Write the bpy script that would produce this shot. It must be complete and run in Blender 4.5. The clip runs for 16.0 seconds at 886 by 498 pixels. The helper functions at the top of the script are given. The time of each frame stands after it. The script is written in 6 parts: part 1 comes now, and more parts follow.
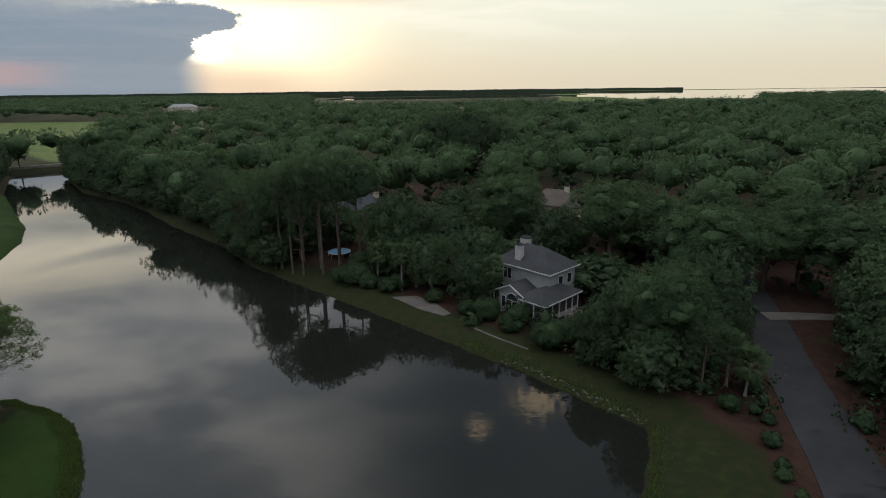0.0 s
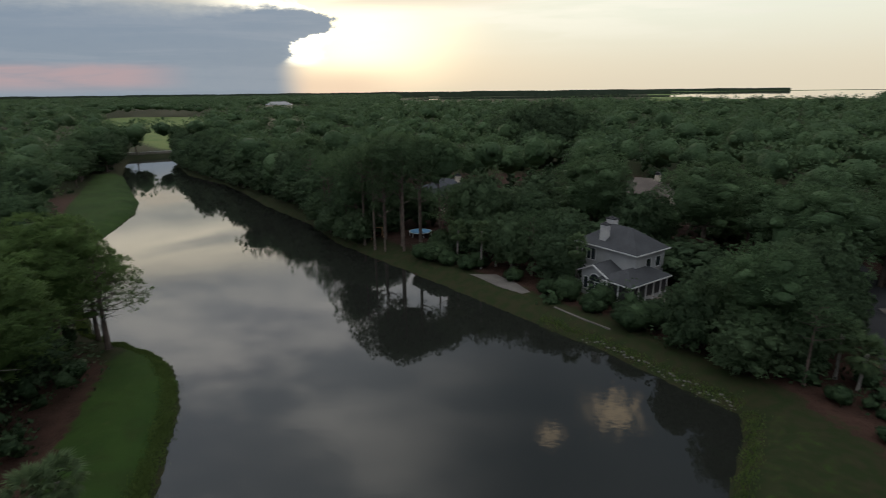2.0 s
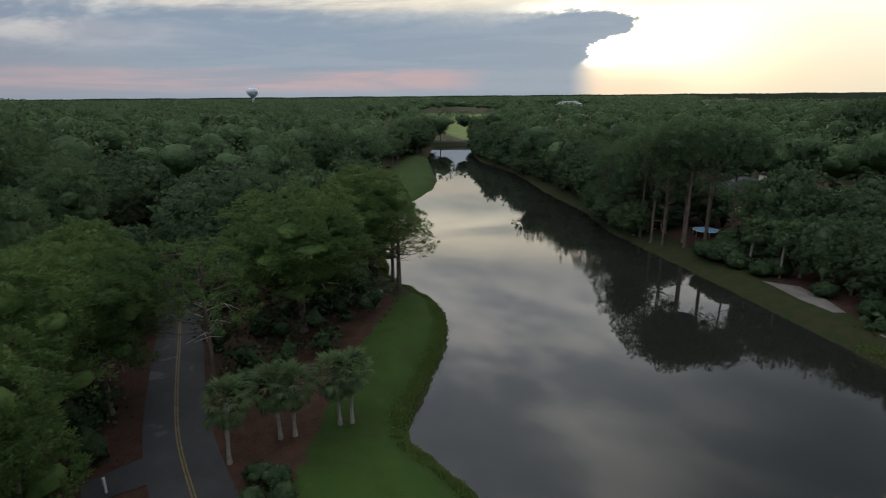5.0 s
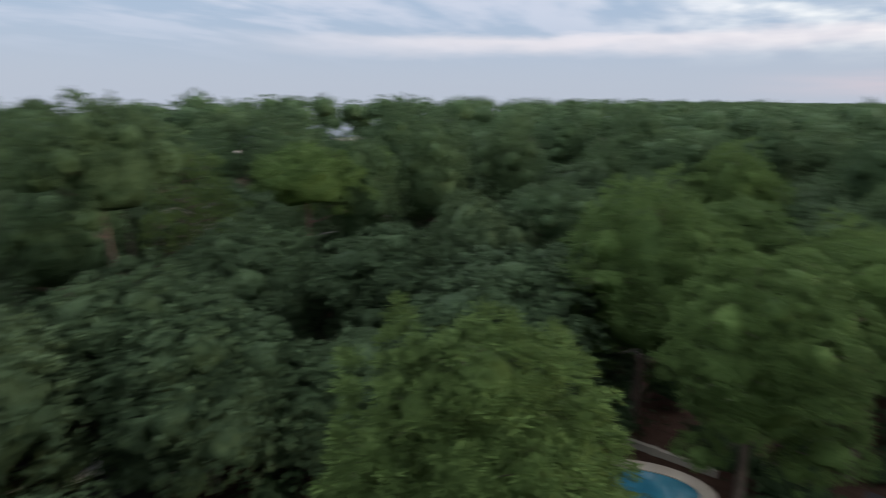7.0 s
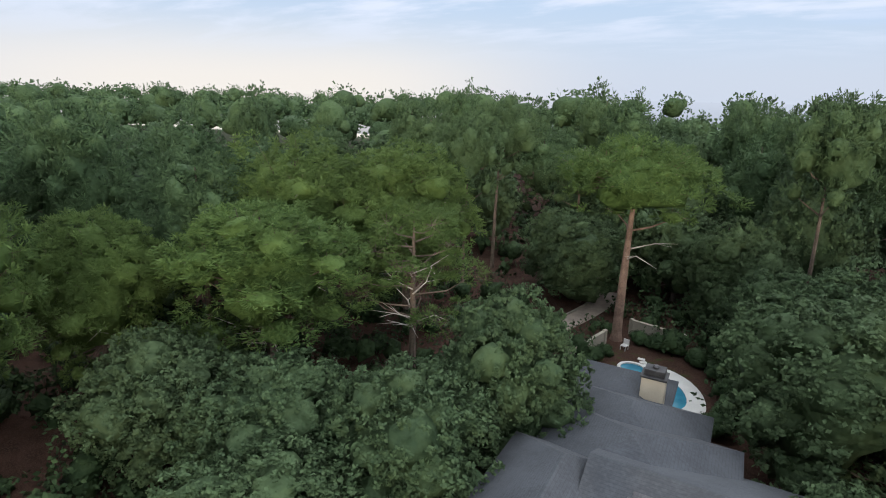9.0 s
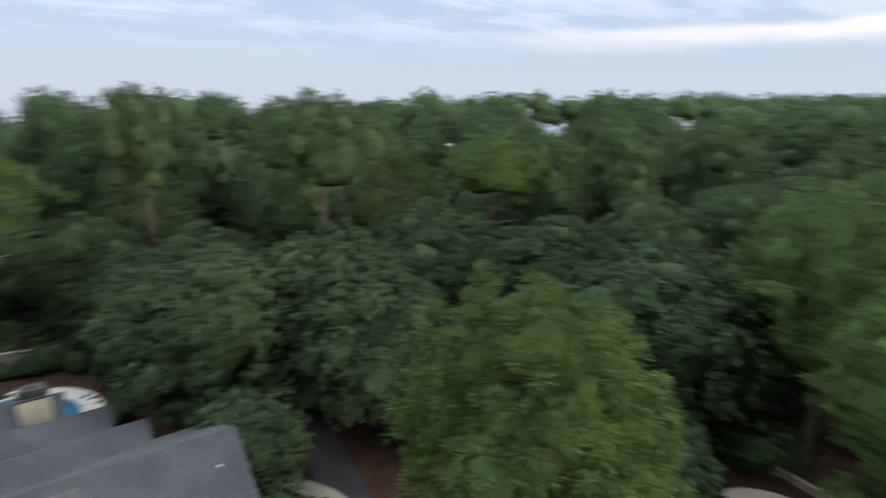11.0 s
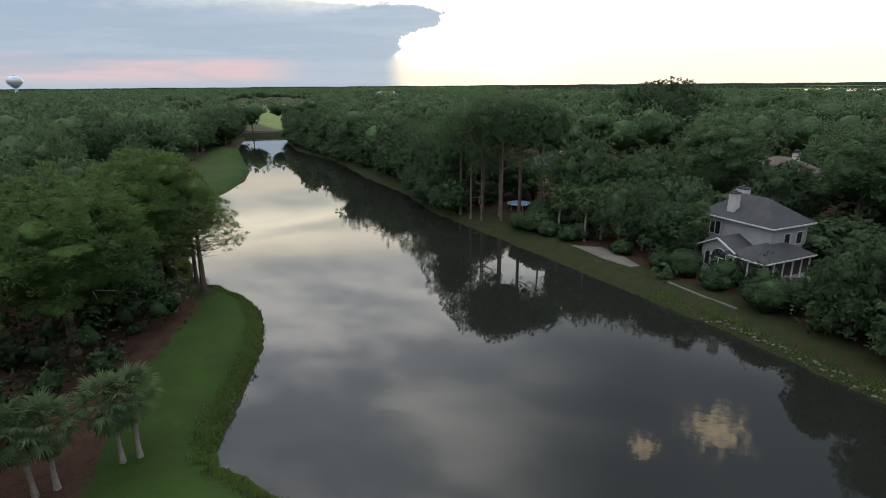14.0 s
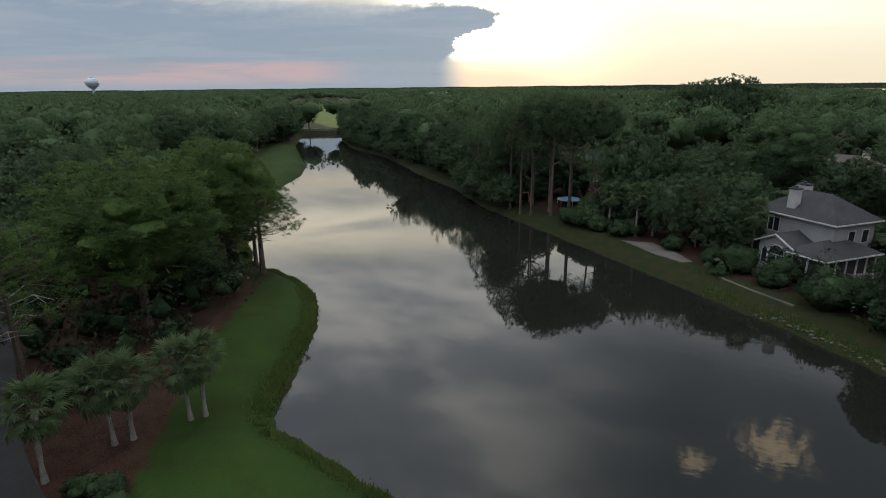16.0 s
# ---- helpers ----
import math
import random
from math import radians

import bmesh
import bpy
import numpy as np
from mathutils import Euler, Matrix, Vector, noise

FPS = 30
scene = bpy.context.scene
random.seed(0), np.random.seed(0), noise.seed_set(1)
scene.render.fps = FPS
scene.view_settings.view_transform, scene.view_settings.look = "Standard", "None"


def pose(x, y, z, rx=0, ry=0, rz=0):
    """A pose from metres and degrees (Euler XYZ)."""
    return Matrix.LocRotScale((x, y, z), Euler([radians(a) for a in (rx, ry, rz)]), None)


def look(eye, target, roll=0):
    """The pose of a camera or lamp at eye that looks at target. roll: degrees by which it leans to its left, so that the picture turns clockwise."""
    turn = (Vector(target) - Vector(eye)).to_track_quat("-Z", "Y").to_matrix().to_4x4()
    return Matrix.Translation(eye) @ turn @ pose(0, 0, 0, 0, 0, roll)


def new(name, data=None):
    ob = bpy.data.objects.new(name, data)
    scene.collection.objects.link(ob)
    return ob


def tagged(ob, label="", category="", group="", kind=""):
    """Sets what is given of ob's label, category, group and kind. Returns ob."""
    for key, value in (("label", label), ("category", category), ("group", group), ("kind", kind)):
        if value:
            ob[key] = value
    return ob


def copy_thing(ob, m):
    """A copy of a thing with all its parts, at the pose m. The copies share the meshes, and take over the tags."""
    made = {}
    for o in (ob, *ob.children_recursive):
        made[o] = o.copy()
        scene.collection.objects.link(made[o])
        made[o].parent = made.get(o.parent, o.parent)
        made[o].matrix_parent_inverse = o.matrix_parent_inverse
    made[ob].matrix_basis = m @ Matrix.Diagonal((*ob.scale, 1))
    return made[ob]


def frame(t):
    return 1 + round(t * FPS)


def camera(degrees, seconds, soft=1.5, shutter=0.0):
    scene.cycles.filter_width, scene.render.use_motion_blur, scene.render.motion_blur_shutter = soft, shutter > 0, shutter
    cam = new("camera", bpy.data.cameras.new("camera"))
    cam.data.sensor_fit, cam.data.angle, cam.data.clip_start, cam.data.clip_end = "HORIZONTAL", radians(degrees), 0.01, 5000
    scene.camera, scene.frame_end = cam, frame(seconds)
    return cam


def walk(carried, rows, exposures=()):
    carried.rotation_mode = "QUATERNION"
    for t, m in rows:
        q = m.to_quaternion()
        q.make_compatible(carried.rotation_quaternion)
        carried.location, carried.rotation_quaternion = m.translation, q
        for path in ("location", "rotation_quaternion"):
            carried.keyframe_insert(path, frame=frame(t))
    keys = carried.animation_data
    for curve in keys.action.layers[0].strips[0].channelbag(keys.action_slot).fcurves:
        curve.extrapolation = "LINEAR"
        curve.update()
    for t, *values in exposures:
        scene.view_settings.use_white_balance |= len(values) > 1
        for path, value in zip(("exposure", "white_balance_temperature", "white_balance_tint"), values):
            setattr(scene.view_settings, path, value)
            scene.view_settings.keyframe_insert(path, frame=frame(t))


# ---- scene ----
cam = camera(78.0, 16.0, 1.0, 0.36)
# seconds, place, heading, pitch and roll
PATH = [
    (0, 0.37, -2.96, 29.97, 1.97, -16.32, -0.70),
    (0.25, 0.37, -2.97, 29.52, 1.74, -16.33, -0.70),
    (0.5, 0.36, -2.99, 29.07, 1.52, -16.34, -0.70),
    (0.75, 0.34, -3.05, 28.62, 1.34, -16.33, -0.70),
    (1, 0.29, -3.13, 28.18, 1.25, -16.32, -0.70),
    (1.25, 0.22, -3.23, 27.74, 1.60, -16.30, -0.70),
    (1.5, 0.16, -3.32, 27.33, 3.10, -16.26, -0.70),
    (1.75, 0.11, -3.37, 26.96, 6.48, -16.21, -0.70),
    (2, 0.08, -3.39, 26.62, 10.50, -16.14, -0.68),
    (2.25, 0.06, -3.42, 26.31, 14.13, -16.06, -0.65),
    (2.5, 0.05, -3.46, 26.04, 17.55, -15.99, -0.62),
    (2.75, 0.10, -3.53, 25.81, 20.43, -15.94, -0.60),
    (3, 0.14, -3.60, 25.60, 23.31, -15.90, -0.58),
    (3.25, 0.11, -3.64, 25.37, 26.83, -15.88, -0.55),
    (3.5, 0.05, -3.67, 25.14, 30.38, -15.86, -0.53),
    (3.75, 0.02, -3.71, 24.90, 32.94, -15.84, -0.51),
    (4, 0.00, -3.74, 24.66, 34.44, -15.82, -0.50),
    (4.25, -0.01, -3.78, 24.42, 35.34, -15.79, -0.50),
    (4.5, -0.01, -3.81, 24.17, 36.11, -15.76, -0.50),
    (4.75, -0.01, -3.83, 23.93, 37.23, -15.72, -0.50),
    (5, -0.02, -3.86, 23.67, 39.17, -15.68, -0.50),
    (5.25, -0.03, -3.88, 23.42, 42.38, -15.63, -0.50),
    (5.5, -0.06, -3.89, 23.16, 47.35, -15.57, -0.49),
    (5.6, -0.07, -3.89, 23.06, 49.93, -15.54, -0.48),
    (5.7, -0.08, -3.89, 22.95, 52.89, -15.52, -0.48),
    (5.8, -0.10, -3.89, 22.85, 56.28, -15.48, -0.47),
    (5.9, -0.14, -3.88, 22.74, 60.18, -15.45, -0.45),
    (6, -0.21, -3.83, 22.64, 64.43, -15.42, -0.43),
    (6.1, -0.30, -3.75, 22.56, 68.73, -15.38, -0.45),
    (6.2, -0.41, -3.62, 22.51, 73.24, -15.34, -0.47),
    (6.3, -0.47, -3.47, 22.45, 78.33, -15.33, -0.48),
    (6.4, -0.46, -3.28, 22.38, 84.24, -15.33, -0.48),
    (6.5, -0.39, -3.05, 22.33, 90.48, -15.33, -0.46),
    (6.6, -0.10, -2.75, 22.36, 96.66, -15.14, -0.28),
    (6.7, 0.21, -2.52, 22.45, 102.97, -15.12, -0.12),
    (6.8, 0.54, -2.35, 22.58, 109.42, -15.12, 0.02),
    (6.9, 0.84, -2.22, 22.72, 116.07, -15.11, 0.17),
    (7, 1.10, -2.10, 22.83, 122.99, -15.11, 0.32),
    (7.1, 1.30, -1.99, 22.92, 130.30, -15.12, 0.50),
    (7.2, 1.46, -1.90, 22.98, 137.85, -15.15, 0.68),
    (7.3, 1.52, -1.84, 23.01, 145.34, -15.20, 0.84),
    (7.4, 1.52, -1.81, 23.00, 152.71, -15.27, 0.97),
    (7.5, 1.52, -1.81, 23.00, 160.02, -15.36, 1.07),
    (7.6, 1.51, -1.79, 22.99, 167.11, -15.44, 1.14),
    (7.7, 1.46, -1.74, 22.99, 174.23, -15.51, 1.18),
    (7.8, 1.38, -1.68, 23.01, 181.34, -15.58, 1.20),
    (7.9, 1.28, -1.60, 23.02, 187.82, -15.64, 1.21),
    (8, 1.21, -1.50, 23.04, 193.03, -15.71, 1.22),
    (8.1, 1.17, -1.37, 23.07, 196.89, -15.80, 1.23),
    (8.2, 1.13, -1.22, 23.08, 199.66, -15.86, 1.24),
    (8.3, 1.09, -1.09, 23.08, 201.73, -15.86, 1.24),
    (8.4, 1.06, -0.94, 23.08, 203.54, -15.86, 1.24),
    (8.5, 1.02, -0.80, 23.08, 205.10, -15.86, 1.24),
    (8.6, 0.98, -0.66, 23.08, 206.38, -15.85, 1.23),
    (8.7, 0.95, -0.52, 23.08, 207.40, -15.85, 1.22),
    (8.8, 0.91, -0.37, 23.08, 208.15, -15.84, 1.21),
    (8.9, 0.88, -0.23, 23.08, 208.63, -15.84, 1.20),
    (9, 0.84, -0.08, 23.08, 208.83, -15.83, 1.19),
    (9.1, 0.81, 0.07, 23.08, 208.76, -15.82, 1.17),
    (9.2, 0.77, 0.21, 23.08, 208.40, -15.81, 1.15),
    (9.3, 0.74, 0.36, 23.07, 207.75, -15.79, 1.13),
    (9.4, 0.70, 0.50, 23.07, 206.82, -15.78, 1.10),
    (9.5, 0.67, 0.65, 23.07, 205.60, -15.76, 1.07),
    (9.6, 0.63, 0.79, 23.06, 204.09, -15.75, 1.04),
    (9.7, 0.60, 0.94, 23.06, 202.28, -15.73, 1.00),
    (9.8, 0.56, 1.08, 23.05, 200.18, -15.70, 0.95),
    (9.9, 0.53, 1.22, 23.05, 197.77, -15.68, 0.91),
    (10, 0.49, 1.36, 23.04, 195.05, -15.65, 0.85),
    (10.1, 0.45, 1.50, 23.03, 192.03, -15.62, 0.80),
    (10.2, 0.41, 1.64, 23.02, 188.71, -15.59, 0.74),
    (10.3, 0.37, 1.77, 23.01, 185.06, -15.56, 0.67),
    (10.4, 0.33, 1.91, 22.98, 180.94, -15.52, 0.59),
    (10.5, 0.29, 2.04, 22.92, 176.25, -15.49, 0.52),
    (10.6, 0.27, 2.13, 22.87, 171.00, -15.48, 0.47),
    (10.7, 0.25, 2.19, 22.82, 165.23, -15.48, 0.42),
    (10.8, 0.22, 2.24, 22.78, 159.12, -15.48, 0.34),
    (10.9, 0.17, 2.29, 22.74, 152.76, -15.48, 0.18),
    (11, 0.11, 2.32, 22.71, 146.04, -15.49, 0.02),
    (11.1, 0.05, 2.28, 22.68, 138.79, -15.53, -0.12),
    (11.2, -0.01, 2.18, 22.64, 131.15, -15.60, -0.23),
    (11.3, -0.08, 2.05, 22.61, 123.39, -15.68, -0.31),
    (11.4, -0.17, 1.89, 22.58, 115.54, -15.76, -0.36),
    (11.5, -0.29, 1.69, 22.56, 107.49, -15.86, -0.38),
    (11.6, -0.42, 1.47, 22.54, 99.38, -15.96, -0.39),
    (11.7, -0.54, 1.24, 22.52, 91.34, -16.08, -0.40),
    (11.8, -0.66, 1.01, 22.49, 83.51, -16.22, -0.42),
    (11.9, -0.77, 0.78, 22.45, 75.77, -16.43, -0.45),
    (12, -0.87, 0.56, 22.40, 68.38, -16.57, -0.47),
    (12.1, -0.94, 0.38, 22.37, 61.34, -16.55, -0.45),
    (12.2, -0.98, 0.23, 22.34, 54.87, -16.53, -0.43),
    (12.3, -0.99, 0.15, 22.30, 49.95, -16.52, -0.40),
    (12.4, -0.99, 0.13, 22.24, 47.22, -16.53, -0.37),
    (12.5, -0.98, 0.13, 22.18, 45.40, -16.55, -0.35),
    (12.6, -0.97, 0.14, 22.12, 43.83, -16.57, -0.36),
    (12.7, -0.96, 0.17, 22.07, 42.82, -16.59, -0.38),
    (12.8, -0.95, 0.21, 22.02, 41.93, -16.61, -0.41),
    (12.9, -0.94, 0.24, 21.98, 40.73, -16.63, -0.44),
    (13, -0.92, 0.26, 21.93, 38.77, -16.64, -0.45),
    (13.1, -0.91, 0.24, 21.89, 35.28, -16.65, -0.45),
    (13.2, -0.89, 0.21, 21.85, 30.56, -16.67, -0.44),
    (13.3, -0.87, 0.16, 21.81, 25.76, -16.68, -0.44),
    (13.4, -0.85, 0.10, 21.78, 22.03, -16.68, -0.43),
    (13.5, -0.83, 0.05, 21.75, 20.54, -16.69, -0.43),
    (13.6, -0.82, -0.00, 21.72, 20.54, -16.68, -0.44),
    (13.75, -0.80, -0.10, 21.68, 20.59, -16.67, -0.45),
    (14, -0.75, -0.24, 21.63, 20.98, -16.65, -0.48),
    (14.25, -0.68, -0.34, 21.59, 22.81, -16.62, -0.49),
    (14.5, -0.60, -0.43, 21.54, 24.89, -16.59, -0.50),
    (14.75, -0.54, -0.55, 21.44, 25.53, -16.57, -0.51),
    (15, -0.48, -0.69, 21.31, 25.72, -16.55, -0.52),
    (15.25, -0.42, -0.87, 21.19, 25.91, -16.53, -0.55),
    (15.5, -0.36, -1.08, 21.05, 26.02, -16.51, -0.58),
    (15.75, -0.28, -1.33, 20.91, 26.15, -16.50, -0.59),
    (16, -0.21, -1.59, 20.77, 26.27, -16.50, -0.60),
]
# exposure follows the bright sky in view
EXPOSURES = [(0.0, -0.36), (1.5, -0.38), (3.5, -0.22), (5.8, 0.0), (6.3, 0.25), (7.0, 0.64), (8.0, 1.08), (10.3, 0.95),
             (11.5, 1.12), (12.0, 1.22), (12.5, 1.12), (13.0, 0.85), (14.0, 0.38), (15.0, 0.05), (16.0, -0.1)]
walk(cam, [(t, pose(x, y, z, 90 + p, 0, w) @ pose(0, 0, 0, 0, 0, r)) for t, x, y, z, w, p, r in PATH], EXPOSURES)

# ---- world: evening sky with a cloud bank before the sun ----
SUN_AZ, SUN_EL = -21.0, 4.5          # degrees; azimuth from +y towards +x
world = bpy.data.worlds.new("evening_sky")
scene.world = world
world.use_nodes = True
WN = world.node_tree
WN.nodes.clear()


def wire(nt, value, socket):
    if isinstance(value, bpy.types.NodeSocket):
        nt.links.new(value, socket)
    else:
        socket.default_value = value


def mth(nt, op, *ins):
    n = nt.nodes.new("ShaderNodeMath")
    n.operation = op
    for k, v in enumerate(ins):
        wire(nt, v, n.inputs[k])
    return n.outputs[0]


def ramp(nt, v, a, b, lo=0.0, hi=1.0):
    n = nt.nodes.new("ShaderNodeMapRange")
    n.interpolation_type = "SMOOTHSTEP"
    wire(nt, v, n.inputs[0])
    for k, x in enumerate((a, b, lo, hi)):
        wire(nt, x, n.inputs[1 + k])
    return n.outputs[0]


def mixc(nt, f, a, b, blend="MIX"):
    n = nt.nodes.new("ShaderNodeMix")
    n.data_type, n.blend_type = "RGBA", blend
    wire(nt, f, n.inputs[0])
    for k, v in ((6, a), (7, b)):
        wire(nt, v if isinstance(v, bpy.types.NodeSocket) else (*v, 1.0), n.inputs[k])
    return n.outputs[2]


def noise_tex(nt, vec, scale, detail=3.0, rough=0.5, dist=0.0):
    n = nt.nodes.new("ShaderNodeTexNoise")
    if vec is not None:
        nt.links.new(vec, n.inputs["Vector"])
    n.inputs["Scale"].default_value, n.inputs["Detail"].default_value = scale, detail
    n.inputs["Roughness"].default_value, n.inputs["Distortion"].default_value = rough, dist
    return n.outputs[0]


def comb(nt, x, y, z=0.0):
    n = nt.nodes.new("ShaderNodeCombineXYZ")
    for k, v in enumerate((x, y, z)):
        wire(nt, v, n.inputs[k])
    return n.outputs[0]


def build_sky(nt):
    tc = nt.nodes.new("ShaderNodeTexCoord")
    sp = nt.nodes.new("ShaderNodeSeparateXYZ")
    nt.links.new(tc.outputs["Generated"], sp.inputs[0])
    x, y, z = sp.outputs
    el = mth(nt, "MULTIPLY", mth(nt, "ARCSINE", z), 57.2958)
    az = mth(nt, "MULTIPLY", mth(nt, "ARCTAN2", x, y), 57.2958)
    air = nt.nodes.new("ShaderNodeTexSky")
    air.sky_type, air.sun_disc = "NISHITA", False
    air.sun_elevation, air.sun_rotation = radians(SUN_EL), radians(SUN_AZ)
    air.air_density, air.dust_density = 1.0, 2.5
    air_c = mixc(nt, 1.0, air.outputs[0], (0.06, 0.06, 0.06), "MULTIPLY")
    # distance from the sun in degrees, flattened along the horizon
    da = mth(nt, "MULTIPLY", mth(nt, "SUBTRACT", az, SUN_AZ + 2), 0.55)
    de = mth(nt, "SUBTRACT", el, SUN_EL + 1)
    ds = mth(nt, "SQRT", mth(nt, "ADD", mth(nt, "MULTIPLY", da, da), mth(nt, "MULTIPLY", de, de)))
    # high haze: blue grey above, pinkish near the horizon, pale yellow on the sun's side
    hi = mixc(nt, ramp(nt, el, 0.0, 9.0), (0.31, 0.345, 0.41), (0.255, 0.325, 0.43))
    hi = mixc(nt, ramp(nt, el, 11.0, 24.0), hi, (0.72, 0.82, 0.98))
    hi = mixc(nt, ramp(nt, el, 40.0, 60.0), hi, (1.45, 1.55, 1.65))
    east = mth(nt, "MULTIPLY", mth(nt, "MULTIPLY", ramp(nt, az, 80.0, 125.0), ramp(nt, az, 172.0, 140.0)), ramp(nt, el, 9.0, 0.0))
    hi = mixc(nt, mth(nt, "MULTIPLY", east, 0.75), hi, (0.50, 0.46, 0.41))
    side = ramp(nt, mth(nt, "COSINE", mth(nt, "MULTIPLY", mth(nt, "SUBTRACT", az, 12.0), 0.0174533)), 0.35, 0.95)
    warm = mixc(nt, ramp(nt, el, 0.0, 8.0), (0.96, 0.86, 0.66), (1.08, 1.10, 0.93))
    warm = mixc(nt, ramp(nt, el, 8.0, 22.0), warm, (0.85, 0.92, 1.0))
    sky = mixc(nt, side, hi, warm)
    sky = mixc(nt, 0.12, sky, air_c, "ADD")
    glow = mth(nt, "POWER", ramp(nt, ds, 9.5, 0.0), 1.8)
    sky = mixc(nt, glow, sky, (2.3, 2.0, 1.35))
    low = mth(nt, "MULTIPLY", mth(nt, "MULTIPLY", ramp(nt, az, SUN_AZ - 6, SUN_AZ - 2), ramp(nt, az, SUN_AZ + 11, SUN_AZ + 1)), ramp(nt, el, 3.4, 0.6))
    sky = mixc(nt, mth(nt, "MULTIPLY", low, 0.8), sky, (1.12, 0.84, 0.60))
    # clear, darker sky high to the north
    clear = mth(nt, "MULTIPLY", mth(nt, "MULTIPLY", ramp(nt, az, -24.0, 2.0), ramp(nt, az, 110.0, 70.0)), mth(nt, "MULTIPLY", ramp(nt, el, 15.0, 27.0), ramp(nt, el, 58.0, 42.0)))
    # cloud deck seen in perspective
    inv = mth(nt, "DIVIDE", 1.0, mth(nt, "ADD", mth(nt, "MAXIMUM", z, 0.0), 0.12))
    deck = comb(nt, mth(nt, "MULTIPLY", mth(nt, "MULTIPLY", x, inv), 1.0), mth(nt, "MULTIPLY", mth(nt, "MULTIPLY", y, inv), 1.9))
    n1 = noise_tex(nt, deck, 0.9, 6.0, 0.55, 0.35)
    n2 = noise_tex(nt, deck, 2.6, 4.0, 0.6)
    body = ramp(nt, mth(nt, "ADD", n1, mth(nt, "MULTIPLY", mth(nt, "SUBTRACT", n2, 0.5), 0.35)), 0.40, 0.66)
    sunny = ramp(nt, mth(nt, "COSINE", mth(nt, "MULTIPLY", mth(nt, "SUBTRACT", az, -30.0), 0.0174533)), 0.12, 0.9)
    lit = mixc(nt, sunny, (0.42, 0.45, 0.53), (1.35, 1.28, 1.08))
    lit = mixc(nt, ramp(nt, el, 11.0, 26.0), lit, (2.2, 2.15, 2.05))
    sky = mixc(nt, mth(nt, "MULTIPLY", body, ramp(nt, el, 2.5, 9.0, 0.0, 0.8)), sky, lit)
    sky = mixc(nt, mth(nt, "MULTIPLY", clear, 0.9), sky, (0.145, 0.19, 0.25))
    # long sunlit band low over the cloud bank, grey band under it
    strips = noise_tex(nt, comb(nt, mth(nt, "MULTIPLY", az, 0.03), mth(nt, "MULTIPLY", el, 0.32)), 1.6, 5.0, 0.6, 0.6)
    west = mth(nt, "MULTIPLY", ramp(nt, az, -95.0, -62.0), ramp(nt, az, 8.0, -14.0))
    band = mth(nt, "MULTIPLY", mth(nt, "MULTIPLY", ramp(nt, el, 11.2, 13.2), ramp(nt, el, 18.5, 14.0)), west)
    sky = mixc(nt, mth(nt, "MULTIPLY", band, ramp(nt, strips, 0.25, 0.6)), sky, (2.1, 1.9, 1.5))
    rim = mth(nt, "MULTIPLY", mth(nt, "MULTIPLY", ramp(nt, el, 7.0, 8.6), ramp(nt, el, 11.0, 9.5)), west)
    sky = mixc(nt, mth(nt, "MULTIPLY", rim, ramp(nt, strips, 0.35, 0.6, 0.2, 0.9)), sky, (1.15, 1.0, 0.78))
    # the blue grey bank with its crisp sunward edge
    wob = noise_tex(nt, comb(nt, mth(nt, "MULTIPLY", az, 0.12), mth(nt, "MULTIPLY", el, 0.45)), 1.3, 6.0, 0.6)
    wobble = mth(nt, "MULTIPLY", mth(nt, "SUBTRACT", wob, 0.5), 9.0)
    curls = mth(nt, "MULTIPLY", mth(nt, "SUBTRACT", noise_tex(nt, comb(nt, mth(nt, "MULTIPLY", az, 0.8), mth(nt, "MULTIPLY", el, 1.3)), 1.0, 7.0, 0.68), 0.5), 5.0)
    # an overhang with a bright notch under it; below the notch a soft upright edge
    bulge = mth(nt, "MULTIPLY", mth(nt, "MULTIPLY", ramp(nt, el, 4.2, 6.2), ramp(nt, el, 8.4, 6.5)), 4.2)
    edge = mth(nt, "ADD", mth(nt, "ADD", bulge, SUN_AZ - 3.9), mth(nt, "MULTIPLY", mth(nt, "ADD", mth(nt, "MULTIPLY", wobble, 0.22), curls), ramp(nt, el, 2.4, 3.6, 0.0, 0.75)))
    soft = ramp(nt, el, 3.6, 2.2, 0.35, 2.0)
    past = mth(nt, "SUBTRACT", az, edge)
    in_az = mth(nt, "MULTIPLY", ramp(nt, past, soft, mth(nt, "MULTIPLY", soft, -1.0)), ramp(nt, az, -80.0, -60.0))
    top = mth(nt, "ADD", mth(nt, "ADD", mth(nt, "MULTIPLY", wobble, 0.20), mth(nt, "MULTIPLY", curls, 0.16)), 7.7)
    over = mth(nt, "SUBTRACT", el, top)
    bank = mth(nt, "MULTIPLY", in_az, ramp(nt, over, ramp(nt, az, -34.0, -26.0, 1.6, 0.35), ramp(nt, az, -34.0, -26.0, -1.6, -0.35)))
    # sunlit lining just outside the edge
    near_sun = mth(nt, "MULTIPLY", ramp(nt, az, SUN_AZ - 14, SUN_AZ - 5), ramp(nt, az, SUN_AZ + 8, SUN_AZ + 3))
    lining = mth(nt, "MULTIPLY", mth(nt, "MULTIPLY", ramp(nt, past, 3.6, 0.2), ramp(nt, past, -1.4, 0.0)), mth(nt, "MULTIPLY", ramp(nt, el, 2.2, 3.2), ramp(nt, el, 6.4, 4.8)))
    crest = mth(nt, "MULTIPLY", mth(nt, "MULTIPLY", ramp(nt, over, 0.8, 0.1), ramp(nt, over, -0.4, 0.0)), mth(nt, "MULTIPLY", near_sun, ramp(nt, past, 0.8, -0.4)))
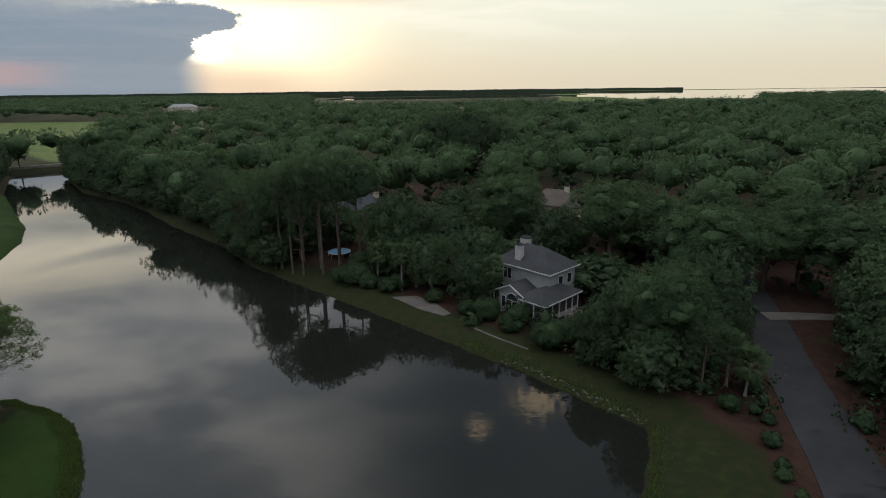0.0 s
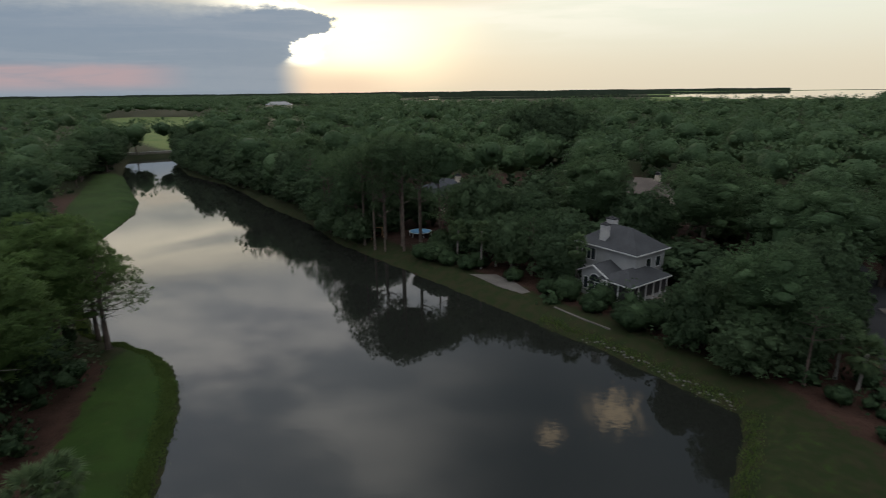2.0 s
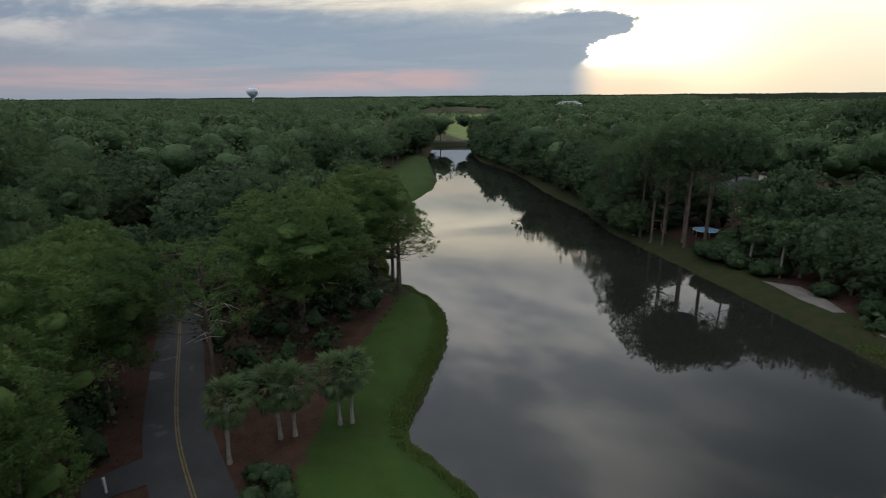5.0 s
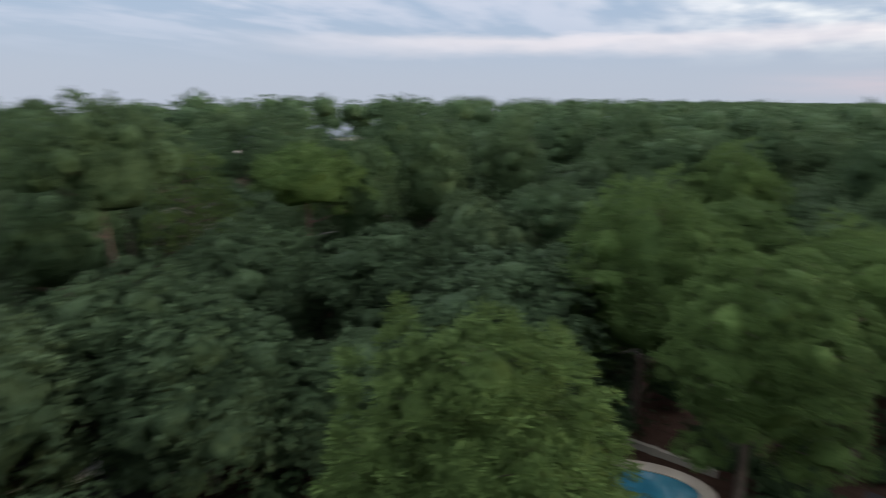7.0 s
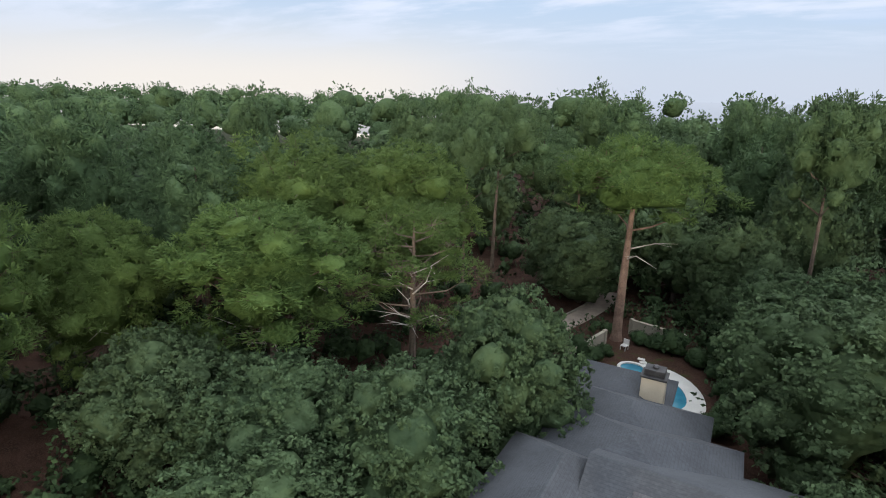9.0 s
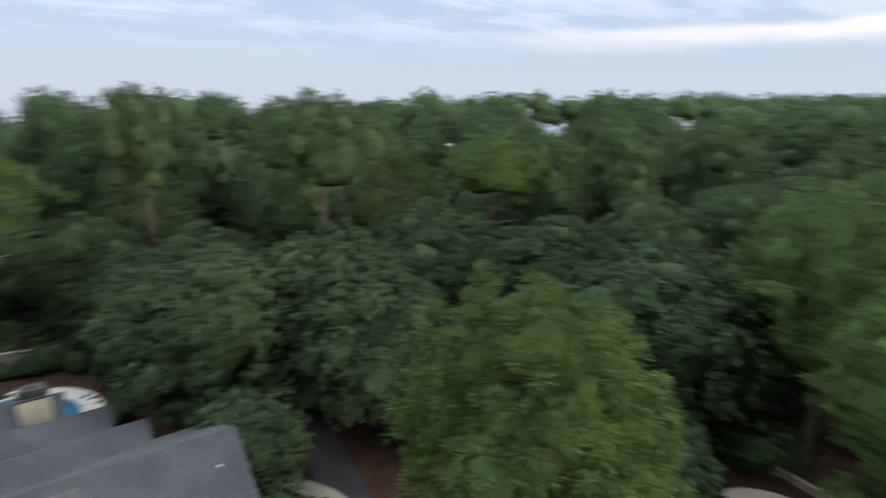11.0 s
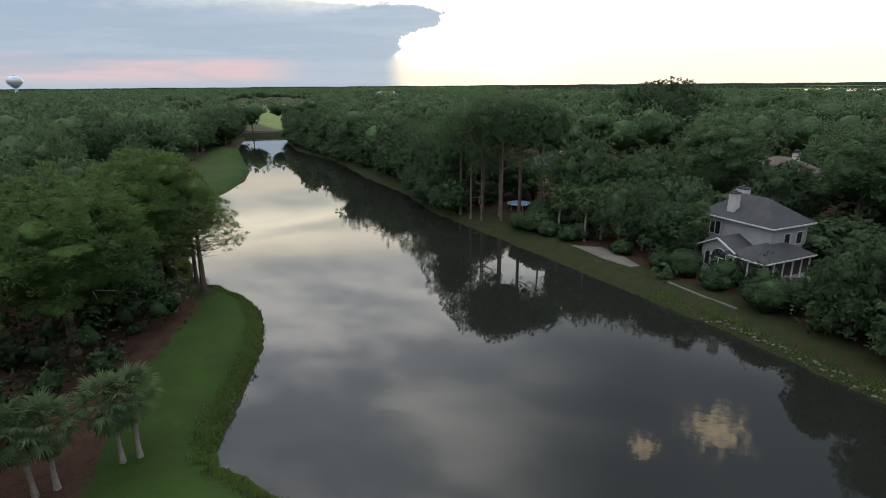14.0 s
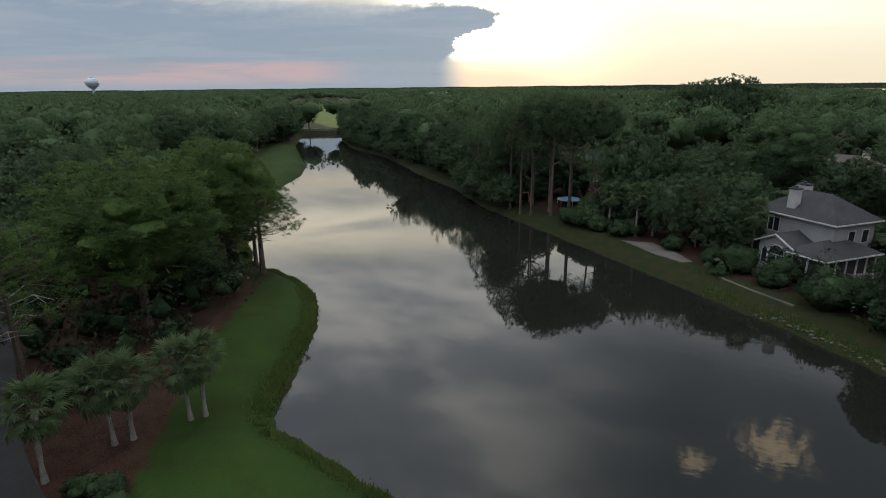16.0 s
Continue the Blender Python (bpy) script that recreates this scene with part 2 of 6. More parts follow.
    sky = mixc(nt, mth(nt, "MAXIMUM", lining, mth(nt, "MULTIPLY", crest, 0.85)), sky, (3.2, 2.9, 2.2))
    bank_c = mixc(nt, ramp(nt, el, 0.0, 8.0), (0.33, 0.40, 0.475), (0.305, 0.385, 0.485))
    bank_c = mixc(nt, mth(nt, "MULTIPLY", ramp(nt, strips, 0.45, 0.62), 0.22), bank_c, (0.50, 0.54, 0.60))
    bank_c = mixc(nt, mth(nt, "MULTIPLY", ramp(nt, curls, -0.6, 1.4), 0.12), bank_c, (0.22, 0.30, 0.42))
    sky = mixc(nt, mth(nt, "MULTIPLY", bank, 0.97), sky, bank_c)
    # pink bars in the bank and round to the south
    pink = mth(nt, "MULTIPLY", mth(nt, "MULTIPLY", ramp(nt, el, 0.0, 1.2), ramp(nt, mth(nt, "ADD", el, mth(nt, "MULTIPLY", wobble, 0.12)), 2.9, 2.0)),
               mth(nt, "MULTIPLY", ramp(nt, az, -100.0, -62.0), ramp(nt, az, -33.0, -40.0)))
    sky = mixc(nt, mth(nt, "MULTIPLY", pink, ramp(nt, strips, 0.35, 0.65, 0.15, 0.75)), sky, (0.66, 0.46, 0.46))
    arch = mth(nt, "SUBTRACT", el, mth(nt, "ADD", mth(nt, "MULTIPLY", wobble, 0.2), 5.0))
    streak = mth(nt, "MULTIPLY", mth(nt, "MULTIPLY", ramp(nt, arch, -1.2, 0.6), ramp(nt, arch, 1.6, 0.7)), mth(nt, "MULTIPLY", ramp(nt, az, -150.0, -115.0), ramp(nt, az, -55.0, -85.0)))
    sky = mixc(nt, mth(nt, "MULTIPLY", streak, 0.42), sky, (0.78, 0.68, 0.66))
    # a thin dark streak of cloud to the south
    sa = mth(nt, "DIVIDE", mth(nt, "ADD", az, 170.6), 7.0)
    se = mth(nt, "DIVIDE", mth(nt, "SUBTRACT", el, mth(nt, "ADD", mth(nt, "MULTIPLY", wobble, 0.15), 6.5)), 0.75)
    sd = mth(nt, "ADD", mth(nt, "MULTIPLY", sa, sa), mth(nt, "MULTIPLY", se, se))
    sky = mixc(nt, mth(nt, "MULTIPLY", ramp(nt, sd, 1.2, 0.2), 0.5), sky, (0.28, 0.35, 0.46))
    # two small sunlit cumulus high up
    for ca, ce, r in ((9.0, 31.5, 2.2), (2.0, 34.5, 1.2)):
        pa = mth(nt, "MULTIPLY", mth(nt, "SUBTRACT", az, ca), 0.6)
        pe = mth(nt, "SUBTRACT", el, ce)
        pd = mth(nt, "SQRT", mth(nt, "ADD", mth(nt, "MULTIPLY", pa, pa), mth(nt, "MULTIPLY", pe, pe)))
        puff = noise_tex(nt, comb(nt, az, el), 1.1, 8.0, 0.75)
        f = ramp(nt, mth(nt, "ADD", mth(nt, "DIVIDE", pd, r), mth(nt, "MULTIPLY", mth(nt, "SUBTRACT", puff, 0.5), 5.0)), 0.95, 0.2)
        sky = mixc(nt, mth(nt, "MULTIPLY", f, 0.8), sky, (2.3, 1.8, 1.2))
    bg = nt.nodes.new("ShaderNodeBackground")
    nt.links.new(sky, bg.inputs[0])
    bg.inputs[1].default_value = 1.0
    out = nt.nodes.new("ShaderNodeOutputWorld")
    nt.links.new(bg.outputs[0], out.inputs[0])


build_sky(WN)
sun = new("sun", bpy.data.lights.new("sun", "SUN"))
sun.data.energy, sun.data.angle, sun.data.color = 1.4, radians(10), (1.0, 0.86, 0.66)
sun.matrix_world = look((0, 0, 0), (-math.sin(radians(SUN_AZ)), -math.cos(radians(SUN_AZ)), -math.tan(radians(SUN_EL + 2))))


# ---- materials ----
def mat(name, build):
    m = bpy.data.materials.new(name)
    m.use_nodes = True
    nt = m.node_tree
    bs = nt.nodes["Principled BSDF"]
    build(nt, bs)
    return m


def pos(nt):
    n = nt.nodes.new("ShaderNodeNewGeometry")
    return n.outputs["Position"]


def bump(nt, bs, height, strength, dist=0.05):
    n = nt.nodes.new("ShaderNodeBump")
    n.inputs["Strength"].default_value, n.inputs["Distance"].default_value = strength, dist
    nt.links.new(height, n.inputs["Height"])
    nt.links.new(n.outputs[0], bs.inputs["Normal"])


def plain(name, c1, c2, rough=0.7, scale=2.0, fine=25.0, bumpy=0.2, metal=0.0):
    """A surface that varies between two colours at two scales."""
    def build(nt, bs):
        p = pos(nt)
        f = mth(nt, "ADD", mth(nt, "MULTIPLY", noise_tex(nt, p, scale, 4), 0.6), mth(nt, "MULTIPLY", noise_tex(nt, p, fine, 3), 0.4))
        nt.links.new(mixc(nt, ramp(nt, f, 0.3, 0.7), c1, c2), bs.inputs["Base Color"])
        bs.inputs["Roughness"].default_value, bs.inputs["Metallic"].default_value = rough, metal
        bump(nt, bs, noise_tex(nt, p, fine, 4), bumpy, 0.03)
    return mat(name, build)


def leaf_mat(name, dark, light, tip, trans=0.25, soft=True):
    """Leaves: colour by spray and by tree, lit partly through; soft ones shade as rounded tufts."""
    def build(nt, bs):
        g = nt.nodes.new("ShaderNodeNewGeometry")
        o = nt.nodes.new("ShaderNodeObjectInfo")
        r = mth(nt, "ADD", mth(nt, "MULTIPLY", g.outputs["Random Per Island"], 0.55), mth(nt, "MULTIPLY", noise_tex(nt, g.outputs["Position"], 0.5, 3), 0.4))
        r = mth(nt, "ADD", r, mth(nt, "MULTIPLY", noise_tex(nt, g.outputs["Position"], 5.0, 5, 0.65), 0.55))
        c = mixc(nt, ramp(nt, r, 0.35, 1.05), dark, light)
        c = mixc(nt, mth(nt, "MULTIPLY", ramp(nt, o.outputs["Random"], 0.35, 1.0), 0.35), c, tip)
        stand = ramp(nt, noise_tex(nt, g.outputs["Position"], 0.085, 3, 0.6), 0.36, 0.64)
        c = mixc(nt, mth(nt, "MULTIPLY", mth(nt, "SUBTRACT", 1.0, stand), 0.32), c, tuple(v * k for v, k in zip(dark, (0.75, 0.72, 0.85))))
        nt.links.new(c, bs.inputs["Base Color"])
        bs.inputs["Roughness"].default_value = 0.7
        bs.inputs["Specular IOR Level"].default_value = 0.12
        t = nt.nodes.new("ShaderNodeBsdfTranslucent")
        if soft:
            at = nt.nodes.new("ShaderNodeAttribute")
            at.attribute_name = "soft"
            tw = nt.nodes.new("ShaderNodeVectorTransform")
            tw.vector_type, tw.convert_from, tw.convert_to = "NORMAL", "OBJECT", "WORLD"
            nt.links.new(at.outputs["Vector"], tw.inputs[0])
            vm = nt.nodes.new("ShaderNodeMix")
            vm.data_type = "VECTOR"
            vm.inputs[0].default_value = 0.7
            nt.links.new(g.outputs["Normal"], vm.inputs[4])
            nt.links.new(tw.outputs[0], vm.inputs[5])
            tuft = nt.nodes.new("ShaderNodeTexNoise")
            tuft.inputs["Scale"].default_value, tuft.inputs["Detail"].default_value = 2.6, 5.0
            nt.links.new(g.outputs["Position"], tuft.inputs["Vector"])
            rough = nt.nodes.new("ShaderNodeVectorMath")
            rough.operation = "MULTIPLY_ADD"
            nt.links.new(tuft.outputs["Color"], rough.inputs[0])
            rough.inputs[1].default_value, rough.inputs[2].default_value = (2.4, 2.4, 2.4), (-1.2, -1.2, -1.2)
            add = nt.nodes.new("ShaderNodeVectorMath")
            nt.links.new(vm.outputs[1], add.inputs[0])
            nt.links.new(rough.outputs[0], add.inputs[1])
            nv = nt.nodes.new("ShaderNodeVectorMath")
            nv.operation = "NORMALIZE"
            nt.links.new(add.outputs[0], nv.inputs[0])
            nt.links.new(nv.outputs[0], bs.inputs["Normal"])
            nt.links.new(nv.outputs[0], t.inputs["Normal"])
        nt.links.new(c, t.inputs[0])
        mx = nt.nodes.new("ShaderNodeMixShader")
        mx.inputs[0].default_value = trans
        nt.links.new(bs.outputs[0], mx.inputs[1])
        nt.links.new(t.outputs[0], mx.inputs[2])
        nt.links.new(mx.outputs[0], nt.nodes["Material Output"].inputs[0])
    return mat(name, build)


PINE = leaf_mat("pine_needles", (0.064, 0.112, 0.054), (0.112, 0.182, 0.086), (0.128, 0.186, 0.082), 0.5)
YOUNGPINE = leaf_mat("young_pine_needles", (0.080, 0.140, 0.044), (0.142, 0.228, 0.070), (0.166, 0.228, 0.066), 0.5)
OAK = leaf_mat("oak_leaves", (0.058, 0.098, 0.050), (0.108, 0.168, 0.084), (0.116, 0.168, 0.082), 0.5)
PALM = leaf_mat("palm_fronds", (0.046, 0.076, 0.034), (0.084, 0.125, 0.055), (0.092, 0.122, 0.054), 0.35, False)
SHRUB = leaf_mat("shrub_leaves", (0.022, 0.044, 0.020), (0.046, 0.078, 0.034), (0.050, 0.082, 0.034), 0.25)
REED = leaf_mat("reed_blades", (0.055, 0.095, 0.024), (0.105, 0.155, 0.044), (0.115, 0.140, 0.046), 0.35, False)
FARWOOD = leaf_mat("far_canopy", (0.046, 0.066, 0.042), (0.066, 0.090, 0.058), (0.075, 0.096, 0.062), 0.2, False)
BARK = plain("pine_bark", (0.050, 0.038, 0.030), (0.135, 0.100, 0.080), 0.9, 1.2, 9.0, 0.8)
REDBARK = plain("reddish_pine_bark", (0.085, 0.052, 0.040), (0.21, 0.140, 0.110), 0.9, 1.2, 9.0, 0.8)
GREYBARK = plain("grey_bark", (0.075, 0.067, 0.057), (0.17, 0.152, 0.132), 0.9, 1.2, 9.0, 0.8)
PALMBARK = plain("grey_palm_trunk", (0.13, 0.12, 0.105), (0.24, 0.22, 0.195), 0.9, 1.5, 9.0, 0.6)
DEADWOOD = plain("grey_dead_wood", (0.24, 0.22, 0.20), (0.42, 0.39, 0.36), 0.9, 1.2, 9.0, 0.5)


def shingle(name, c1, c2):
    """Roof courses: level lines up the slope, blotched by weather."""
    def build(nt, bs):
        p = pos(nt)
        sp = nt.nodes.new("ShaderNodeSeparateXYZ")
        nt.links.new(p, sp.inputs[0])
        course = mth(nt, "FRACT", mth(nt, "MULTIPLY", sp.outputs[2], 13.0))
        f = mth(nt, "ADD", mth(nt, "MULTIPLY", noise_tex(nt, p, 0.5, 5, 0.6), 0.6), mth(nt, "MULTIPLY", noise_tex(nt, p, 7.0, 3), 0.4))
        c = mixc(nt, ramp(nt, f, 0.32, 0.68), c1, c2)
        c = mixc(nt, mth(nt, "MULTIPLY", ramp(nt, course, 0.22, 0.0), 0.45), c, tuple(v * 0.45 for v in c1))
        nt.links.new(c, bs.inputs["Base Color"])
        bs.inputs["Roughness"].default_value = 0.88
        bump(nt, bs, mth(nt, "ADD", course, noise_tex(nt, p, 20.0, 3)), 0.5, 0.02)
    return mat(name, build)


ROOF = shingle("grey_shingle", (0.024, 0.028, 0.036), (0.047, 0.053, 0.065))
DARKROOF = shingle("charcoal_shingle", (0.023, 0.025, 0.029), (0.044, 0.046, 0.052))
BROWNROOF = shingle("brown_shingle", (0.065, 0.052, 0.045), (0.110, 0.090, 0.078))
STUCCO = plain("pale_grey_siding", (0.22, 0.224, 0.228), (0.29, 0.29, 0.29), 0.8, 0.8, 20.0, 0.2)
PALEBRICK = plain("whitewashed_chimney_brick", (0.30, 0.30, 0.30), (0.42, 0.41, 0.40), 0.85, 1.2, 12.0, 0.4)
CREAM = plain("cream_stucco", (0.42, 0.37, 0.29), (0.52, 0.46, 0.37), 0.85, 0.8, 20.0, 0.2)
TRIM = plain("white_trim_paint", (0.40, 0.40, 0.40), (0.52, 0.52, 0.51), 0.5, 1.0, 20.0, 0.05)
DARKMETAL = plain("dark_flue_metal", (0.03, 0.03, 0.035), (0.07, 0.07, 0.075), 0.5, 2.0, 20.0, 0.1, 0.6)
GALV = plain("galvanised_metal", (0.45, 0.46, 0.48), (0.62, 0.63, 0.65), 0.45, 2.0, 20.0, 0.1, 0.7)
SCREEN = plain("dark_insect_screen", (0.015, 0.015, 0.017), (0.03, 0.03, 0.032), 0.7, 2.0, 60.0, 0.1)
DECKING = plain("weathered_decking", (0.16, 0.13, 0.11), (0.27, 0.23, 0.20), 0.85, 1.0, 12.0, 0.3)
SAND = plain("pale_sand", (0.075, 0.067, 0.061), (0.13, 0.117, 0.106), 0.95, 0.6, 14.0, 0.5)
CONCRETE = plain("pool_concrete", (0.36, 0.36, 0.355), (0.48, 0.48, 0.47), 0.85, 0.6, 14.0, 0.2)
TANDECK = plain("tan_pool_coping", (0.30, 0.26, 0.22), (0.42, 0.37, 0.32), 0.85, 0.6, 14.0, 0.3)
WALLSTONE = plain("weathered_garden_wall", (0.18, 0.165, 0.135), (0.27, 0.25, 0.21), 0.9, 0.8, 14.0, 0.4)
STONE = plain("dull_grey_stone", (0.07, 0.067, 0.058), (0.15, 0.142, 0.125), 0.9, 2.0, 14.0, 0.4)
YELLOW = plain("worn_yellow_road_paint", (0.07, 0.052, 0.022), (0.13, 0.096, 0.036), 0.8, 2.0, 20.0, 0.2)
CARWHITE = plain("white_car_paint", (0.70, 0.70, 0.71), (0.78, 0.78, 0.79), 0.25, 1.0, 5.0, 0.0)
CARGREY = plain("silver_car_paint", (0.42, 0.43, 0.45), (0.50, 0.51, 0.53), 0.3, 1.0, 5.0, 0.0, 0.5)
RUBBER = plain("black_rubber", (0.015, 0.015, 0.015), (0.03, 0.03, 0.03), 0.8)
TANKPAINT = plain("blue_white_tank_paint", (0.36, 0.46, 0.58), (0.46, 0.56, 0.66), 0.5, 0.2, 4.0, 0.05)
BLUEMAT = plain("blue_trampoline_mat", (0.08, 0.24, 0.42), (0.14, 0.34, 0.55), 0.6, 1.0, 8.0, 0.1)
TIMBER = plain("orange_brown_timber", (0.30, 0.17, 0.08), (0.42, 0.26, 0.13), 0.8, 2.0, 14.0, 0.3)


def road_build(nt, bs):
    p = pos(nt)
    f = mth(nt, "ADD", mth(nt, "MULTIPLY", noise_tex(nt, p, 0.25, 5, 0.6), 0.6), mth(nt, "MULTIPLY", noise_tex(nt, p, 18.0, 3), 0.4))
    c = mixc(nt, ramp(nt, f, 0.35, 0.68), (0.020, 0.021, 0.024), (0.038, 0.038, 0.042))
    wet = ramp(nt, noise_tex(nt, p, 0.35, 4, 0.55, 0.5), 0.60, 0.68)
    nt.links.new(mixc(nt, wet, c, (0.016, 0.016, 0.018)), bs.inputs["Base Color"])
    nt.links.new(ramp(nt, wet, 0.0, 1.0, 0.85, 0.45), bs.inputs["Roughness"])
    bs.inputs["Specular IOR Level"].default_value = 0.3
    bump(nt, bs, noise_tex(nt, p, 40.0, 3), 0.3, 0.01)


ROAD = mat("asphalt", road_build)


def water_build(nt, bs):
    p = pos(nt)
    bs.inputs["Base Color"].default_value = (0.012, 0.013, 0.011, 1)
    bs.inputs["Roughness"].default_value = 0.015
    bs.inputs["IOR"].default_value = 1.49
    mp = nt.nodes.new("ShaderNodeVectorMath")
    mp.operation = "MULTIPLY"
    nt.links.new(p, mp.inputs[0])
    mp.inputs[1].default_value = (1.0, 1.6, 1.0)
    calm = ramp(nt, noise_tex(nt, p, 0.035, 3), 0.42, 0.62, 0.15, 1.0)
    h = mth(nt, "MULTIPLY", mth(nt, "ADD", noise_tex(nt, mp.outputs[0], 0.9, 4), mth(nt, "MULTIPLY", noise_tex(nt, mp.outputs[0], 4.0, 2), 0.12)), calm)
    bump(nt, bs, h, 0.06, 0.12)


WATER = mat("still_lagoon_water", water_build)


def pool_build(nt, bs):
    p = pos(nt)
    nt.links.new(mixc(nt, ramp(nt, noise_tex(nt, p, 0.9, 3), 0.3, 0.7), (0.02, 0.11, 0.17), (0.035, 0.16, 0.23)), bs.inputs["Base Color"])
    bs.inputs["Roughness"].default_value = 0.08
    bs.inputs["Specular IOR Level"].default_value = 0.25
    bump(nt, bs, noise_tex(nt, p, 3.0, 3), 0.1, 0.03)


POOL = mat("blue_pool_water", pool_build)


def glass_build(nt, bs):
    bs.inputs["Base Color"].default_value = (0.02, 0.025, 0.03, 1)
    bs.inputs["Roughness"].default_value = 0.06
    bs.inputs["IOR"].default_value = 1.5


GLASS = mat("dark_window_glass", glass_build)


def ground_build(nt, bs):
    p = pos(nt)

    def attr(name):
        a = nt.nodes.new("ShaderNodeAttribute")
        a.attribute_name = name
        return a.outputs["Fac"]

    big, mid, fine = noise_tex(nt, p, 0.12, 5, 0.6), noise_tex(nt, p, 0.9, 4), noise_tex(nt, p, 11.0, 4, 0.65)
    litter = mixc(nt, ramp(nt, mid, 0.3, 0.7), (0.023, 0.0125, 0.0095), (0.046, 0.024, 0.018))
    litter = mixc(nt, ramp(nt, fine, 0.4, 0.75), litter, (0.070, 0.041, 0.031))
    turf = mixc(nt, ramp(nt, mth(nt, "ADD", mth(nt, "MULTIPLY", big, 0.6), mth(nt, "MULTIPLY", fine, 0.4)), 0.35, 0.65), (0.014, 0.034, 0.007), (0.027, 0.055, 0.011))
    turf = mixc(nt, ramp(nt, mid, 0.58, 0.8), turf, (0.040, 0.056, 0.016))
    turf = mixc(nt, mth(nt, "MULTIPLY", ramp(nt, noise_tex(nt, p, 0.33, 4, 0.6, 0.8), 0.45, 0.7), 0.5), turf, (0.020, 0.030, 0.008))
    rough = mixc(nt, ramp(nt, mid, 0.35, 0.65), (0.017, 0.026, 0.009), (0.027, 0.027, 0.013))
    marsh = mixc(nt, ramp(nt, big, 0.35, 0.65), (0.062, 0.105, 0.026), (0.100, 0.130, 0.040))
    frayed = mth(nt, "MULTIPLY", mth(nt, "SUBTRACT", mid, 0.5), 0.9)

    def mask(name):
        return ramp(nt, mth(nt, "ADD", attr(name), frayed), 0.40, 0.60)

    c = mixc(nt, mask("bank"), litter, rough)
    c = mixc(nt, mask("lawn"), c, turf)
    c = mixc(nt, mask("marsh"), c, marsh)
    c = mixc(nt, mask("beach"), c, (0.42, 0.38, 0.32))
    nt.links.new(c, bs.inputs["Base Color"])
    bs.inputs["Roughness"].default_value = 0.95
    bs.inputs["Specular IOR Level"].default_value = 0.1
    bump(nt, bs, mth(nt, "ADD", fine, mid), 0.7, 0.08)


GROUND = mat("lawn_and_pine_straw", ground_build)


# ---- building helpers ----
def part(name, bm, material, parent, label=""):
    me = bpy.data.meshes.new(name)
    if isinstance(bm, tuple):
        me.from_pydata(bm[0], [], bm[1])
    else:
        bm.to_mesh(me)
        bm.free()
    me.materials.append(material)
    ob = new(name, me)
    if parent is not None:
        ob.parent = parent
    if label:
        tagged(ob, label)
    return ob


def thing(name, m, label, category, group="", kind=""):
    e = new(name)
    e.empty_display_size = 0.2
    e.matrix_world = m
    return tagged(e, label, category, group, kind)


def box(bm, x0, x1, y0, y1, z0, z1, bevel=0.0):
    vs = [bm.verts.new(v) for v in ((x0, y0, z0), (x1, y0, z0), (x1, y1, z0), (x0, y1, z0), (x0, y0, z1), (x1, y0, z1), (x1, y1, z1), (x0, y1, z1))]
    fs = [bm.faces.new([vs[i] for i in f]) for f in ((3, 2, 1, 0), (4, 5, 6, 7), (0, 1, 5, 4), (1, 2, 6, 5), (2, 3, 7, 6), (3, 0, 4, 7))]
    if bevel:
        es = list({e for f in fs for e in f.edges})
        bmesh.ops.bevel(bm, geom=es, offset=bevel, segments=1, affect="EDGES")
    return bm


def boxes(*rows, bevel=0.0):
    bm = bmesh.new()
    for r in rows:
        box(bm, *r, bevel=bevel)
    return bm


def prism(points, z0, z1):
    """A closed outline, counter-clockwise, pulled up from z0 to z1."""
    n = len(points)
    vs = [(x, y, z0) for x, y in points] + [(x, y, z1) for x, y in points]
    fs = [tuple(range(n - 1, -1, -1)), tuple(range(n, 2 * n))] + [(i, (i + 1) % n, n + (i + 1) % n, n + i) for i in range(n)]
    return vs, fs


def tube(points, radii, sides=7):
    """Rings along a line, closed at both ends."""
    vs, fs = [], []
    pts = [Vector(p) for p in points]
    for i, (p, r) in enumerate(zip(pts, radii)):
        d = (pts[min(i + 1, len(pts) - 1)] - pts[max(i - 1, 0)]).normalized()
        a = d.orthogonal().normalized() if abs(d.z) < 0.9 else Vector((1, 0, 0))
        b = d.cross(a).normalized()
        a = b.cross(d)
        for k in range(sides):
            w = 2 * math.pi * k / sides
            vs.append(p + (a * math.cos(w) + b * math.sin(w)) * r)
    for i in range(len(pts) - 1):
        for k in range(sides):
            q = (k + 1) % sides
            fs.append((i * sides + k, i * sides + q, (i + 1) * sides + q, (i + 1) * sides + k))
    fs.append(tuple(range(sides - 1, -1, -1)))
    fs.append(tuple(range((len(pts) - 1) * sides, len(pts) * sides)))
    return [tuple(v) for v in vs], fs


def join(*meshes):
    vs, fs = [], []
    for v, f in meshes:
        k = len(vs)
        vs.extend(v)
        fs.extend(tuple(i + k for i in g) for g in f)
    return vs, fs


def lathe(profile, sides=24):
    """Turns (radius, height) rows round the z axis."""
    vs, fs = [], []
    for r, z in profile:
        for k in range(sides):
            w = 2 * math.pi * k / sides
            vs.append((r * math.cos(w), r * math.sin(w), z))
    for i in range(len(profile) - 1):
        for k in range(sides):
            q = (k + 1) % sides
            fs.append((i * sides + k, i * sides + q, (i + 1) * sides + q, (i + 1) * sides + k))
    fs.append(tuple(range(sides - 1, -1, -1)))
    fs.append(tuple(range((len(profile) - 1) * sides, len(profile) * sides)))
    return vs, fs


